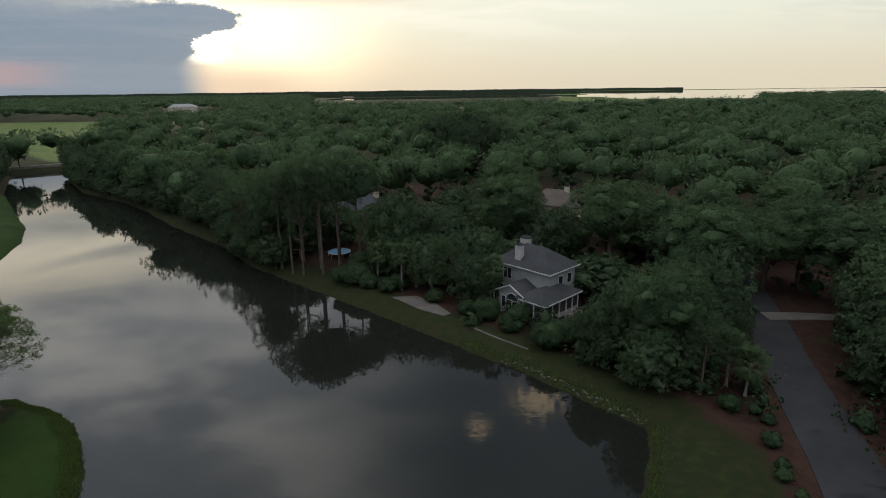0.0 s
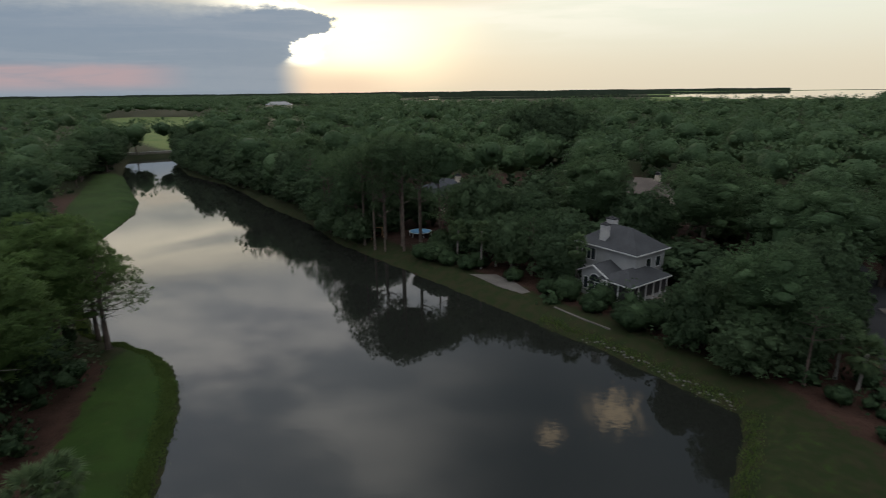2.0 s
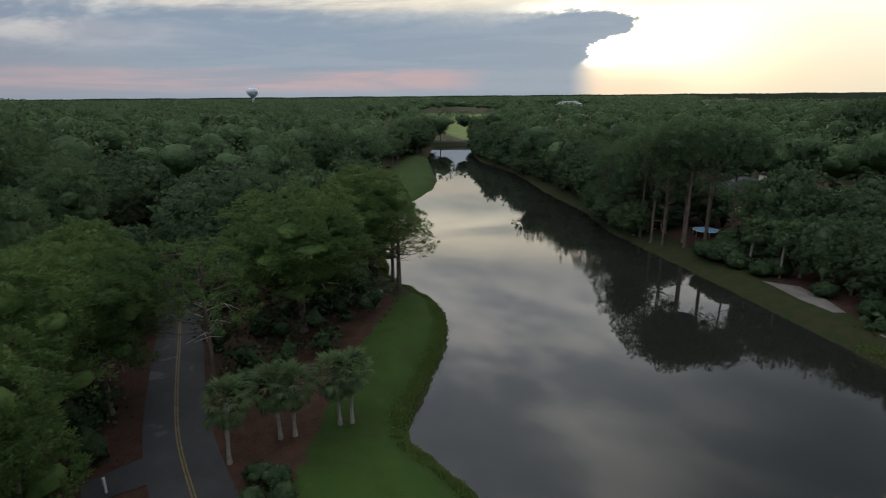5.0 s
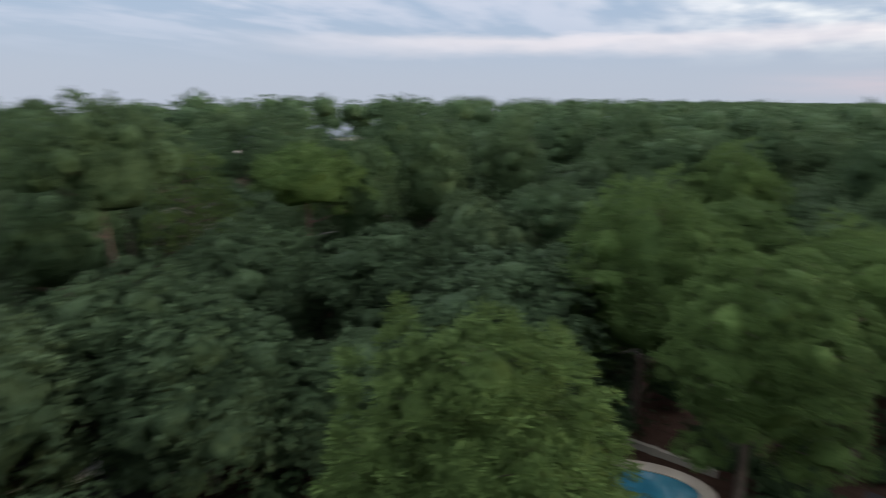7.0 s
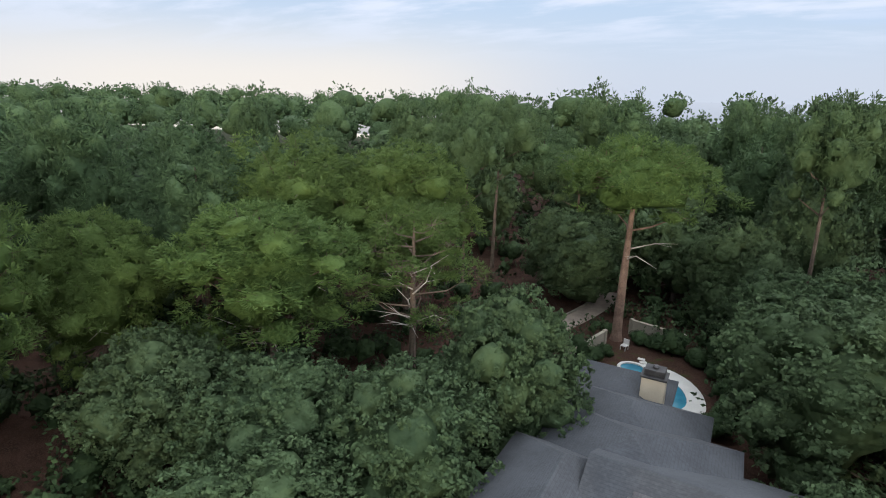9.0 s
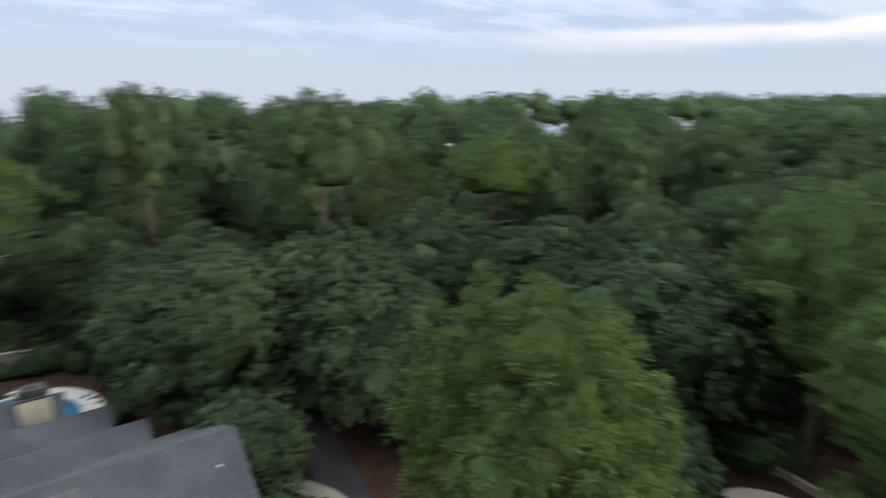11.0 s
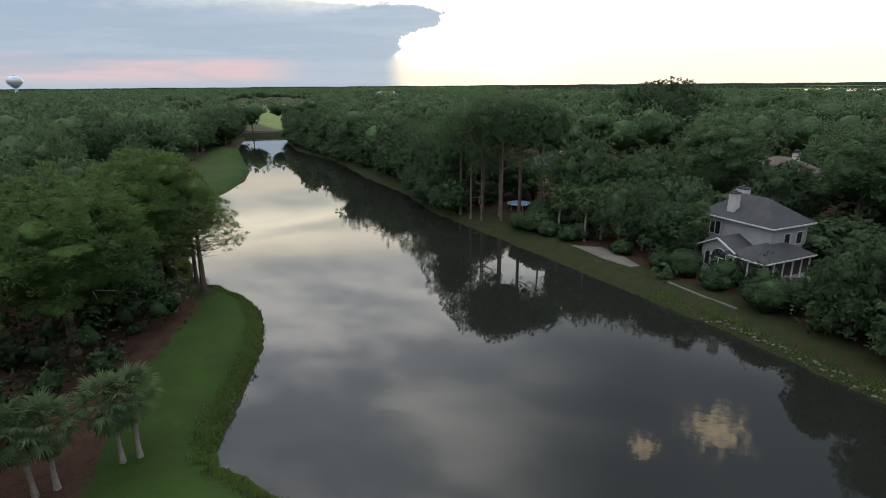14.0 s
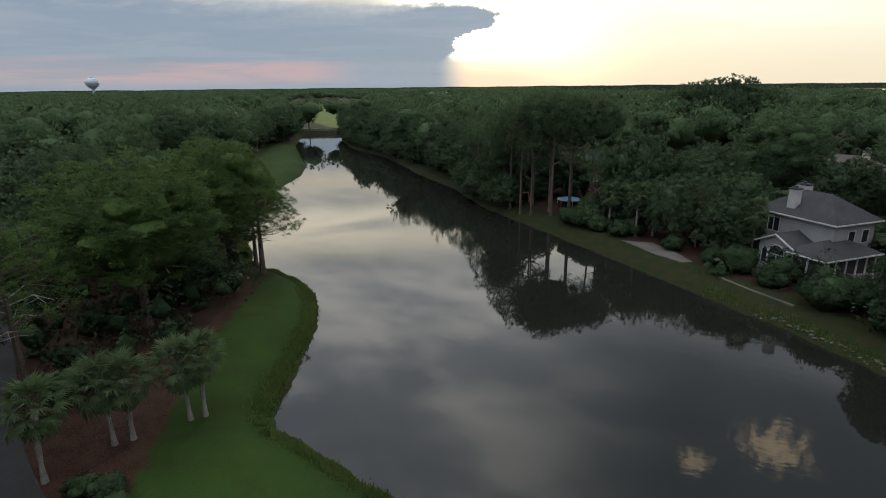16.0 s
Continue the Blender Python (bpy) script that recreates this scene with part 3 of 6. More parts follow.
# ---- the plan ----
LAGOON = [(-2, 16.5), (-13, 18.5), (-18.8, 19.8), (-23, 20.6), (-24, 21.4), (-25.4, 23.7), (-27.4, 28), (-30, 33), (-33.2, 37.8), (-38.5, 42.5),
          (-42.5, 43.8), (-50, 46), (-60, 55), (-72, 69), (-82, 83), (-88, 96), (-92, 105), (-100.5, 117), (-114, 131), (-127, 145), (-141, 160),
          (-158, 182), (-171, 201), (-160, 211), (-150, 200), (-137, 184), (-118, 163), (-95, 147), (-82, 135), (-66, 118), (-48, 102),
          (-37, 88.5), (-20, 74.5), (-8, 64.2), (0, 57.2), (7.5, 51), (13.3, 44.8), (17.1, 41), (16.6, 38), (14, 32), (11, 25), (6, 19)]
LAWN_A = [(-2, 16), (-13, 18.6), (-23, 20.8), (-26, 24), (-33.5, 38), (-42.5, 44), (-41.5, 39), (-37.5, 31), (-33.5, 23.5), (-29.5, 18.5),
          (-26.5, 14.5), (-24, 11), (-19, 7), (-8, 5), (2, 6), (8, 14)]
LAWN_B = [(-81, 82), (-93, 106), (-101, 118), (-127, 145), (-141, 160), (-144, 152), (-128, 130), (-112, 108), (-98, 90), (-88, 80)]
LAWN_C = [(17, 41), (14, 31), (10, 22), (16, 18), (22, 28), (23.5, 36), (21, 40)]
LAWN_E = [(12, -39), (9.8, -48.6), (4, -49.5), (0, -45), (1, -37), (6, -35)]
LAWN_D = [(38.5, 52), (41, 60), (47, 60), (44, 50)]
MARSH = [(-180, 232), (-165, 228), (-200, 300), (-255, 400), (-330, 560), (-480, 560), (-420, 440), (-300, 340)]
ROAD_A = [(-4, -2), (-14, 2.5), (-24.5, 6.5), (-34.5, 9.6), (-43, 13.8), (-52, 18.5), (-60, 22.3), (-72, 26), (-92, 30)]
ROAD_B = [(22, 8), (25.5, 20), (30.2, 33), (32, 40), (35.2, 51), (38.6, 61), (41.5, 71), (45, 84), (46, 100)]
DRIVE = [(39.5, 63.6), (44, 63.6), (47.5, 63.4), (52, 62)]
HOUSES = [(15.5, 57.5, 6.0), (11, 66, 9), (1, -20, 13), (3, -36, 10), (-20, 116, 8), (20, 113, 8), (-28, -6, 4.6), (-7, -27, 4)]


def seg_dist(px, py, poly, closed=True):
    """Distance from many points to a line of points."""
    best = np.full(px.shape, 1e9)
    n = len(poly)
    for i in range(n if closed else n - 1):
        (ax, ay), (bx, by) = poly[i], poly[(i + 1) % n]
        dx, dy = bx - ax, by - ay
        t = np.clip(((px - ax) * dx + (py - ay) * dy) / (dx * dx + dy * dy), 0, 1)
        best = np.minimum(best, np.hypot(px - ax - t * dx, py - ay - t * dy))
    return best


def inside(px, py, poly):
    hit = np.zeros(px.shape, bool)
    n = len(poly)
    for i in range(n):
        (ax, ay), (bx, by) = poly[i], poly[(i + 1) % n]
        if ay != by:
            hit ^= ((ay > py) != (by > py)) & (px < (bx - ax) * (py - ay) / (by - ay) + ax)
    return hit


def signed(px, py, poly):
    d = seg_dist(px, py, poly)
    return np.where(inside(px, py, poly), -d, d)


def wavy(px, py):
    return 0.5 * np.sin(px * 0.9 + 1.7 * np.sin(py * 0.5)) * np.sin(py * 0.8) + 0.35 * np.sin(px * 2.1 + py * 1.3)


COAST = -250.0


def sound(px, py):
    """Signed distance-like value of the wide water to the north: negative in it."""
    near = np.where(px < 420, 1780.0, 1420.0) + 50 * np.sin(px * 0.006)
    far = np.where(px < 545, 2300.0, 4300.0) + 60 * np.sin(px * 0.003)
    west = -440 - (py - 1800) * 0.02
    return np.maximum(np.maximum(near - py, py - far), west - px)


def land(px, py):
    """Height of the ground."""
    d = signed(px, py, LAGOON) + 0.35 * wavy(px, py)
    z = np.where(d > 0, 1.3 * np.clip(d / 3.0, 0, 1) ** 0.7, -1.6 * np.clip(-d / 3.0, 0, 1))
    sea = py - COAST + 12 * np.sin(px * 0.012)
    z = np.where(sea < 30, np.clip(sea * 0.045, -3, 1.3), z)
    s = sound(px, py)
    z = np.where(s < 40, np.clip(s * 0.04, -3, 1.3), z)
    return z


def ground_lines(lo, hi, a, b, step, grow):
    mid = list(np.arange(a, b + 0.01, step))
    s, x = step, b
    while x < hi:
        s *= grow
        x += s
        mid.append(min(x, hi))
    s, x = step, a
    while x > lo:
        s *= grow
        x -= s
        mid.insert(0, max(x, lo))
    return np.array(sorted(set(mid)))


def build_ground():
    gx = ground_lines(-4700, 4700, -112, 64, 1.0, 1.07)
    gy = ground_lines(-4700, 4700, -60, 150, 1.0, 1.07)
    X, Y = np.meshgrid(gx, gy)
    Z = land(X, Y)
    nx, ny = len(gx), len(gy)
    me = bpy.data.meshes.new("ground")
    idx = np.arange(nx * ny).reshape(ny, nx)
    quads = np.stack([idx[:-1, :-1], idx[:-1, 1:], idx[1:, 1:], idx[1:, :-1]], -1).reshape(-1, 4)
    me.from_pydata(np.stack([X, Y, Z], -1).reshape(-1, 3).tolist(), [], quads.tolist())
    lawn = np.zeros(X.shape)
    for poly in (LAWN_A, LAWN_B):
        lawn = np.maximum(lawn, np.clip(0.5 - signed(X, Y, poly) / 2.5, 0, 1))
    for poly in (LAWN_C, LAWN_D, LAWN_E):
        lawn = np.maximum(lawn, np.clip(0.22 - signed(X, Y, poly) / 9.0, 0, 0.40))
    d = signed(X, Y, LAGOON)
    bank = np.maximum(np.clip(1.1 - np.abs(d - 2.2) / 5.0, 0, 1), np.clip((np.hypot(X, Y) - 150) / 40, 0, 1))
    bank = np.maximum(bank, np.clip(0.75 - signed(X, Y, LAWN_C) / 6.0, 0, 0.8))
    marsh = np.clip(0.5 - signed(X, Y, MARSH) / 12.0, 0, 1)
    marsh = np.maximum(marsh, ((Y > 1150) & (X > 0.17 * Y) & (X < 0.5 * Y)) * 1.0)
    beach = np.clip(1 - np.abs(Y - COAST + 12 * np.sin(X * 0.012) - 15) / 40, 0, 1)
    for name, v in (("lawn", lawn), ("bank", bank), ("marsh", marsh), ("beach", beach)):
        me.attributes.new(name, "FLOAT", "POINT").data.foreach_set("value", v.reshape(-1).astype(np.float32))
    me.materials.append(GROUND)
    for p in me.polygons:
        p.use_smooth = True
    return tagged(new("ground", me), "grass, pine straw and sand ground round the lagoon", "ground", kind="structure")


build_ground()
W = 4690
tagged(part("water", ([(-W, -W, 0), (W, -W, 0), (W, W, 0), (-W, W, 0)], [(0, 1, 2, 3)]), WATER, None), "calm dark water mirroring the evening sky", "water", kind="structure")


def ribbon(name, line, widths, z, material, label, category, kind="structure", thick=0.5, offset=0.0):
    pts = []
    for i in range(len(line) - 1):
        (ax, ay), (bx, by) = line[i], line[i + 1]
        for k in range(6):
            pts.append((ax + (bx - ax) * k / 6, ay + (by - ay) * k / 6))
    pts.append(line[-1])
    for _ in range(6):
        pts = [pts[0]] + [((pts[i - 1][0] + 2 * pts[i][0] + pts[i + 1][0]) / 4, (pts[i - 1][1] + 2 * pts[i][1] + pts[i + 1][1]) / 4) for i in range(1, len(pts) - 1)] + [pts[-1]]
    vs, fs = [], []
    for i, (x, y) in enumerate(pts):
        (ax, ay), (bx, by) = pts[max(i - 1, 0)], pts[min(i + 1, len(pts) - 1)]
        n = math.hypot(bx - ax, by - ay)
        ux, uy = -(by - ay) / n, (bx - ax) / n
        f = i / (len(pts) - 1)
        w = (widths[0] * (1 - f) + widths[1] * f) / 2
        for s, h in ((-1, z - thick), (-1, z), (1, z), (1, z - thick)):
            vs.append((x + ux * (s * w + offset), y + uy * (s * w + offset), h))
    for i in range(len(pts) - 1):
        for k in range(3):
            fs.append((i * 4 + k, i * 4 + 4 + k, i * 4 + 5 + k, i * 4 + 1 + k))
    ob = part(name, (vs, fs), material, None)
    return tagged(ob, label, category, kind=kind)


ribbon("road", ROAD_A, (4.6, 3.9), 1.36, ROAD, "patched grey asphalt lane with damp patches", "road")
ribbon("road", ROAD_B, (5.6, 4.6), 1.36, ROAD, "grey asphalt lane between pines", "road")
ribbon("road", [(-32.4, 9.0), (-33.0, 6.0), (-33.6, 3.6)], (3.4, 2.2), 1.352, ROAD, "dark damp asphalt side lane", "road")
ribbon("driveway", DRIVE, (2.6, 1.8), 1.38, SAND, "pale sandy driveway apron", "driveway")
for off in (-0.09, 0.09):
    ribbon("lane_line", ROAD_A[1:7], (0.1, 0.1), 1.372, YELLOW, "worn yellow centre line on the asphalt", "road marking", thick=0.008, offset=off)


# ---- trees ----
def ico_blob(sub):
    bm = bmesh.new()
    bmesh.ops.create_icosphere(bm, subdivisions=sub, radius=1.0)
    v = np.array([tuple(x.co) for x in bm.verts])
    f = np.array([[x.index for x in g.verts] for g in bm.faces])
    bm.free()
    return v, f


BLOBS = [ico_blob(1), ico_blob(2), ico_blob(3)]


def lumpy(rng, amp):
    """A function of direction that swells and dents a round form at three scales."""
    w = rng.normal(size=(14, 3)) * np.concatenate([np.full(4, 1.6), np.full(5, 3.4), np.full(5, 7.5)])[:, None]
    ph = rng.random(14) * 6.283
    k = np.concatenate([np.full(4, 0.10), np.full(5, 0.075), np.full(5, 0.05)]) * amp

    def f(d):
        return 1 + (np.sin(d @ w.T + ph) * k).sum(1)
    return f


def unit(v):
    return v / (np.linalg.norm(v, axis=1)[:, None] + 1e-9)


def sprays(rng, p, out, size, stretch, wide, jitter):
    """Small leaf sprays at points, facing outwards: arrays of quad corners."""
    n = len(p)
    o = unit(out + rng.normal(size=(n, 3)) * jitter)
    side = unit(np.cross(o, rng.normal(size=(n, 3))))
    s = size * (0.6 + 0.8 * rng.random(n))[:, None]
    a = side * s * 0.5 * wide
    b = (o * 0.45 + np.cross(side, o) * 0.88) * s * 0.5 * stretch
    return np.stack([p - a * 0.5 - b, p + a - b * 0.15, p + a * 0.2 + b, p - a + b * 0.1], 1)


def cards(rng, centre, radius, n, size, flat=0.75, stretch=1.6, up=0.35, wide=1.0, form=None, jitter=0.45):
    """Leaf sprays on the skin of one lobe, with the lobe's own directions."""
    d = rng.normal(size=(n, 3))
    d[:, 2] = np.where(d[:, 2] < -0.45, -d[:, 2], d[:, 2])
    d = unit(d)
    r = radius * (1.06 - 0.34 * rng.random(n) ** 1.6)
    if form is not None:
        r = r * form(d)
    p = np.array(centre) + d * r[:, None] * (1, 1, flat)
    return sprays(rng, p, d + np.array((0, 0, up)), size, stretch, wide, jitter), np.repeat(d, 4, 0)


def crown_arrays(rng, clumps, per_area, size, flat=0.75, stretch=1.6, core=0.78, blob=1, up=0.35, wide=1.0, amp=1.0):
    V, N, F4, F3, k = [], [], [], [], 0
    bv, bf = BLOBS[blob]
    for c, r in clumps:
        n = max(6, int(per_area * r * r))
        form = lumpy(rng, amp)
        q, d = cards(rng, c, r, n, size, flat, stretch, up, wide, form)
        V.append(q.reshape(-1, 3))
        N.append(d)
        F4.append(np.arange(n * 4).reshape(-1, 4) + k)
        k += n * 4
        if core:
            V.append(bv * (form(bv) * r * core * (1 + 0.10 * rng.normal(size=len(bv))))[:, None] * np.array((1, 1, flat)) + np.array(c))
            N.append(bv)
            F3.append(bf + k)
            k += len(bv)
    return np.concatenate(V), np.concatenate(F4), (np.concatenate(F3) if F3 else np.zeros((0, 3), int)), np.concatenate(N)


def needles(rng, p, axis, length, width):
    """Narrow blades that start at points and reach out along an axis: quad corners."""
    n = len(p)
    o = unit(axis + rng.normal(size=(n, 3)) * 0.35)
    side = unit(np.cross(o, rng.normal(size=(n, 3)))) * (width * (0.7 + 0.6 * rng.random(n)))[:, None] * 0.5
    tip = p + o * (length * (0.65 + 0.7 * rng.random(n)))[:, None]
    return np.stack([p - side * 0.6, p + side * 0.6, tip + side, tip - side], 1)


def lobed(rng, lobes, gap, per, length, width, core, blob, leafy, low=-0.3, thin=0.0, fluff=1.0, swell=0.85):
    """A crown of overlapping domed boughs, each set with tufts of blades or leaves."""
    V, N, F4, F3, k, tips = [], [], [], [], 0, []
    C = np.array([c for c, r, f in lobes])
    R = np.array([(r, r, r * f) for c, r, f in lobes])
    for i, (c, r, flat) in enumerate(lobes):
        form = lumpy(rng, swell)
        n = max(5, int(6.283 * r * r * (0.35 + 0.65 * flat) * (1 - low) / gap ** 2))
        z = 1 - (np.arange(n) + 0.5) / n * (1 - low)
        a = np.arange(n) * 2.39996 + rng.random() * 6.283
        w = np.sqrt(np.maximum(0, 1 - z * z))
        d = unit(np.stack([w * np.cos(a), w * np.sin(a), z], 1) + rng.normal(size=(n, 3)) * 0.13)
        p = C[i] + d * R[i] * (form(d) * (1 - 0.10 * rng.random(n)))[:, None]
        keep = rng.random(n) > thin * np.where(d[:, 2] < 0.2, 1.5, 0.7)
        for j in range(len(lobes)):
            if j != i:
                keep &= (((p - C[j]) / R[j]) ** 2).sum(1) > 0.52
        d, p = d[keep], p[keep]
        if core:
            bv, bf = BLOBS[blob]
            V.append(C[i] + bv * R[i] * (form(bv) * core * (1.0 if i == 0 else 0.80) * (1 + 0.05 * rng.normal(size=len(bv))))[:, None])
            N.append(unit(bv + rng.normal(size=bv.shape) * 0.3))
            F3.append(bf + k)
            k += len(bv)
        if not len(d):
            continue
        tips.append((tuple(c), [tuple(x) for x in p]))
        tr = gap * 0.62 * fluff * rng.uniform(0.7, 1.35, len(d))
        m = np.repeat(np.arange(len(d)), per)
        e = unit(rng.normal(size=(len(m), 3)) * 0.85 + d[m] * 0.9 + np.array((0, 0, 0.3)))
        q = p[m] + e * (tr[m] * (0.1 + 0.85 * rng.random(len(m))))[:, None]
        if leafy:
            quads = sprays(rng, q, e + (0, 0, 0.2), length, 1.35, width, 0.9)
        else:
            quads = needles(rng, q, e, length, width)
        V.append(quads.reshape(-1, 3))
        N.append(np.repeat(unit(0.75 * d[m] + 0.5 * e + (0, 0, 0.15)), 4, 0))
        F4.append(np.arange(len(quads) * 4).reshape(-1, 4) + k)
        k += len(quads) * 4
    return (np.concatenate(V), np.concatenate(F4), np.concatenate(F3) if F3 else np.zeros((0, 3), int), np.concatenate(N)), tips


def billows(rng, centre, r, up, n, lo, hi, zmin):
    """A domed envelope with rounded billows set into its skin."""
    out = [(centre, r * 0.86, up * 0.92 / (r * 0.86))]
    for i in range(n):
        z = zmin + (1 - zmin) * (i + rng.random()) / n
        a = i * 2.39996 + rng.normal() * 0.25
        w = math.sqrt(max(0.0, 1 - z * z)) * r * 0.70
        q = r * rng.uniform(lo, hi)
        out.append(((centre[0] + w * math.cos(a), centre[1] + w * math.sin(a), centre[2] + z * up * 0.70), q, rng.uniform(0.85, 1.05)))
    return out


def pine_lobes(rng, h, r, shape):
    """Boughs of a pine: a domed, billowing crown and a few strays lower down."""
    if shape == "umbrella":
        out = billows(rng, (0, 0, 0.80 * h), r, 0.19 * h, 9, 0.24, 0.36, 0.0)
        strays = ((2, 0.5, 0.66, 0.22),)
    elif shape == "high":
        out = billows(rng, (0, 0, 0.78 * h), r, 0.21 * h, 12, 0.22, 0.34, -0.5)[1:]
        strays = ((3, 0.66, 0.58, 0.24),)
    elif shape == "open":
        out = billows(rng, (0, 0, 0.70 * h), r * 0.8, 0.28 * h, 11, 0.24, 0.36, -0.3)[1:]
        strays = ((5, 0.70, 0.62, 0.30), (5, 0.74, 0.47, 0.26))
    elif shape == "tall":
        out = billows(rng, (0, 0, 0.60 * h), r, 0.38 * h, 14, 0.26, 0.38, -0.2)
        strays = ((4, 0.6, 0.42, 0.28), (3, 0.5, 0.32, 0.20))
    else:
        out = billows(rng, (0, 0, 0.66 * h), r, 0.325 * h, 12, 0.26, 0.40, -0.15)
        strays = ((5, 0.62, 0.50, 0.28),)
    for n, far, high, size in strays:
        a0 = rng.random() * 6.283
        for i in range(n):
            a = a0 + 6.283 * (i + rng.uniform(-0.3, 0.3)) / n
            q = r * far * rng.uniform(0.82, 1.15)
            out.append(((q * math.cos(a), q * math.sin(a), h * (high + rng.uniform(-0.055, 0.05))), r * size * rng.uniform(0.78, 1.2), rng.uniform(0.65, 0.85)))
    return out


def oak_lobes(rng, h, r):
    """Billows of a broad oak that hang almost to the ground."""
    out = billows(rng, (0, 0, h * 0.5), r, h * 0.49, 16, 0.26, 0.42, -0.25)
    a0 = rng.random() * 6.283
    for i in range(6):
        a = a0 + 6.283 * (i + rng.uniform(-0.3, 0.3)) / 6
        q = r * 0.64 * rng.uniform(0.85, 1.12)
        out.append(((q * math.cos(a), q * math.sin(a), h * rng.uniform(0.22, 0.32)), r * 0.32 * rng.uniform(0.8, 1.2), rng.uniform(0.8, 1.0)))
    return out


def mesh_of(name, V, F4, F3, material, N=None):
    me = bpy.data.meshes.new(name)
    n4, n3 = len(F4), len(F3)
    me.vertices.add(len(V))
    me.vertices.foreach_set("co", V.astype(np.float32).reshape(-1))
    me.loops.add(n4 * 4 + n3 * 3)
    me.loops.foreach_set("vertex_index", np.concatenate([F4.reshape(-1), F3.reshape(-1)]).astype(np.int32))
    me.polygons.add(n4 + n3)
    me.polygons.foreach_set("loop_start", np.concatenate([np.arange(n4) * 4, n4 * 4 + np.arange(n3) * 3]).astype(np.int32))
    me.polygons.foreach_set("use_smooth", np.ones(n4 + n3, bool))
    me.update(calc_edges=True)
    if N is not None:
        me.attributes.new("soft", "FLOAT_VECTOR", "POINT").data.foreach_set("vector", N.astype(np.float32).reshape(-1))
    me.materials.append(material)
    return me


def wood(rng, height, r0, clumps, bend=0.6, first=0.45, limbs=10, sides=7, twigs=()):
    """A tapered, slightly bent trunk with limbs that reach into the crown."""
    bx, by = rng.normal(size=2) * bend
    line = [(bx * f * f, by * f * f, height * f) for f in (0.0, 0.04, 0.15, 0.35, 0.55, 0.75, 0.92)]
    rad = [r0 * 1.5, r0 * 1.1, r0, r0 * 0.82, r0 * 0.62, r0 * 0.4, r0 * 0.12]
    parts = [tube(line, rad, sides)]
    order = list(range(len(clumps)))
    rng.shuffle(order)
    for i in order[:limbs]:
        c, r = clumps[i]
        h = min(max(first * height, c[2] - 0.35 * math.hypot(c[0], c[1]) - 0.5), 0.88 * height)
        f = h / height
        a = np.array((bx * f * f, by * f * f, h))
        e = np.array(c) - (0, 0, 0.2 * r)
        m = a + (e - a) * 0.55 + np.array((*(rng.normal(size=2) * 0.25), -0.08 * np.linalg.norm(e - a)))
        parts.append(tube([tuple(a), tuple(m), tuple(e)], [r0 * 0.34, r0 * 0.24, r0 * 0.07], 5))
    for c, ps in twigs:
        for p in ps[::max(1, len(ps) // 7)]:
            parts.append(tube([c, p], [r0 * 0.10, r0 * 0.03], 3))
    return join(*parts)


# tuft spacing, blades a tuft, blade length, blade width, by level of detail
DETAIL = {("pine", -1): (0.50, 66, 0.17, 0.040), ("pine", 0): (0.58, 36, 0.22, 0.052), ("pine", 1): (0.78, 20, 0.32, 0.088), ("pine", 2): (1.05, 11, 0.46, 0.16),
          ("oak", 0): (0.68, 34, 0.17, 0.8), ("oak", 1): (0.95, 17, 0.28, 0.8), ("oak", 2): (1.35, 10, 0.44, 0.8)}


def make_tree(name, kind, seed, h, r, label, lod, group, shape):
    rng = np.random.default_rng(seed)
    root = thing(name, pose(0, 0, -500), label, "tree", group)
    gap, per, length, width = DETAIL["oak" if kind == "oak" else "pine", lod]
    blob = 1
    if kind == "oak":
        lobes = oak_lobes(rng, h, r)
        arr, tips = lobed(rng, lobes, gap, per, length, width, 0.76, blob, True, -0.4, 0.03)
        w, m, b = wood(rng, h * 0.8, 0.024 * h, [l[:2] for l in lobes], 0.8, 0.25, len(lobes) if lod < 1 else 6), OAK, GREYBARK
    else:
        lobes = pine_lobes(rng, h, r, "umbrella" if kind == "red_pine" else shape)
        loose = kind == "open_pine"
        arr, tips = lobed(rng, lobes, gap, per, length, width, 0 if loose else 0.70 if lod < 1 else 0.74, blob, False, -0.5 if loose else -0.3, 0.36 if loose else 0.10, 1.15 if loose else 1.0)
        tw = tips if lod < 1 else ()
        w, m, b = wood(rng, h, 0.0125 * h + 0.03, [l[:2] for l in lobes], 0.5, 0.36, len(lobes) if lod < 2 else 4, 7, tw), PINE, BARK
        if kind == "red_pine":
            w, b = wood(rng, h, 0.017 * h, [l[:2] for l in lobes], 0.3, 0.50, len(lobes), 7, tw), REDBARK
    if kind != "oak" and lod <= 0:
        m = YOUNGPINE
    part("trunk", w, b, root)
    if kind != "oak" and lod <= 0:
        for i in range(2 if kind == "red_pine" else 4 if shape == "umbrella" else 9 if kind == "pine" else 10):
            a, z = rng.random() * 6.283, h * rng.uniform(0.34, 0.64)
            n = r * rng.uniform(0.35, 0.72)
            ux, uy = math.cos(a), math.sin(a)
            bend = rng.uniform(-0.5, 0.9)
            tip = (ux * n - uy * bend, uy * n + ux * bend, z + rng.uniform(-0.6, 1.6))
            half = (ux * n * 0.55, uy * n * 0.55, z + 0.25)
            fork = (ux * n * 0.92 + uy * 1.1, uy * n * 0.92 - ux * 1.1, z + rng.uniform(-0.4, 1.2))
            part("dead_branch", join(tube([(0, 0, z - 0.6), half, tip], [0.065, 0.04, 0.012], 5), tube([half, fork], [0.03, 0.01], 4)), DEADWOOD, root, "pale bare branch")
    leaves = new("crown", mesh_of("crown", *arr[:3], m, arr[3]))
    leaves.parent = root
    return root


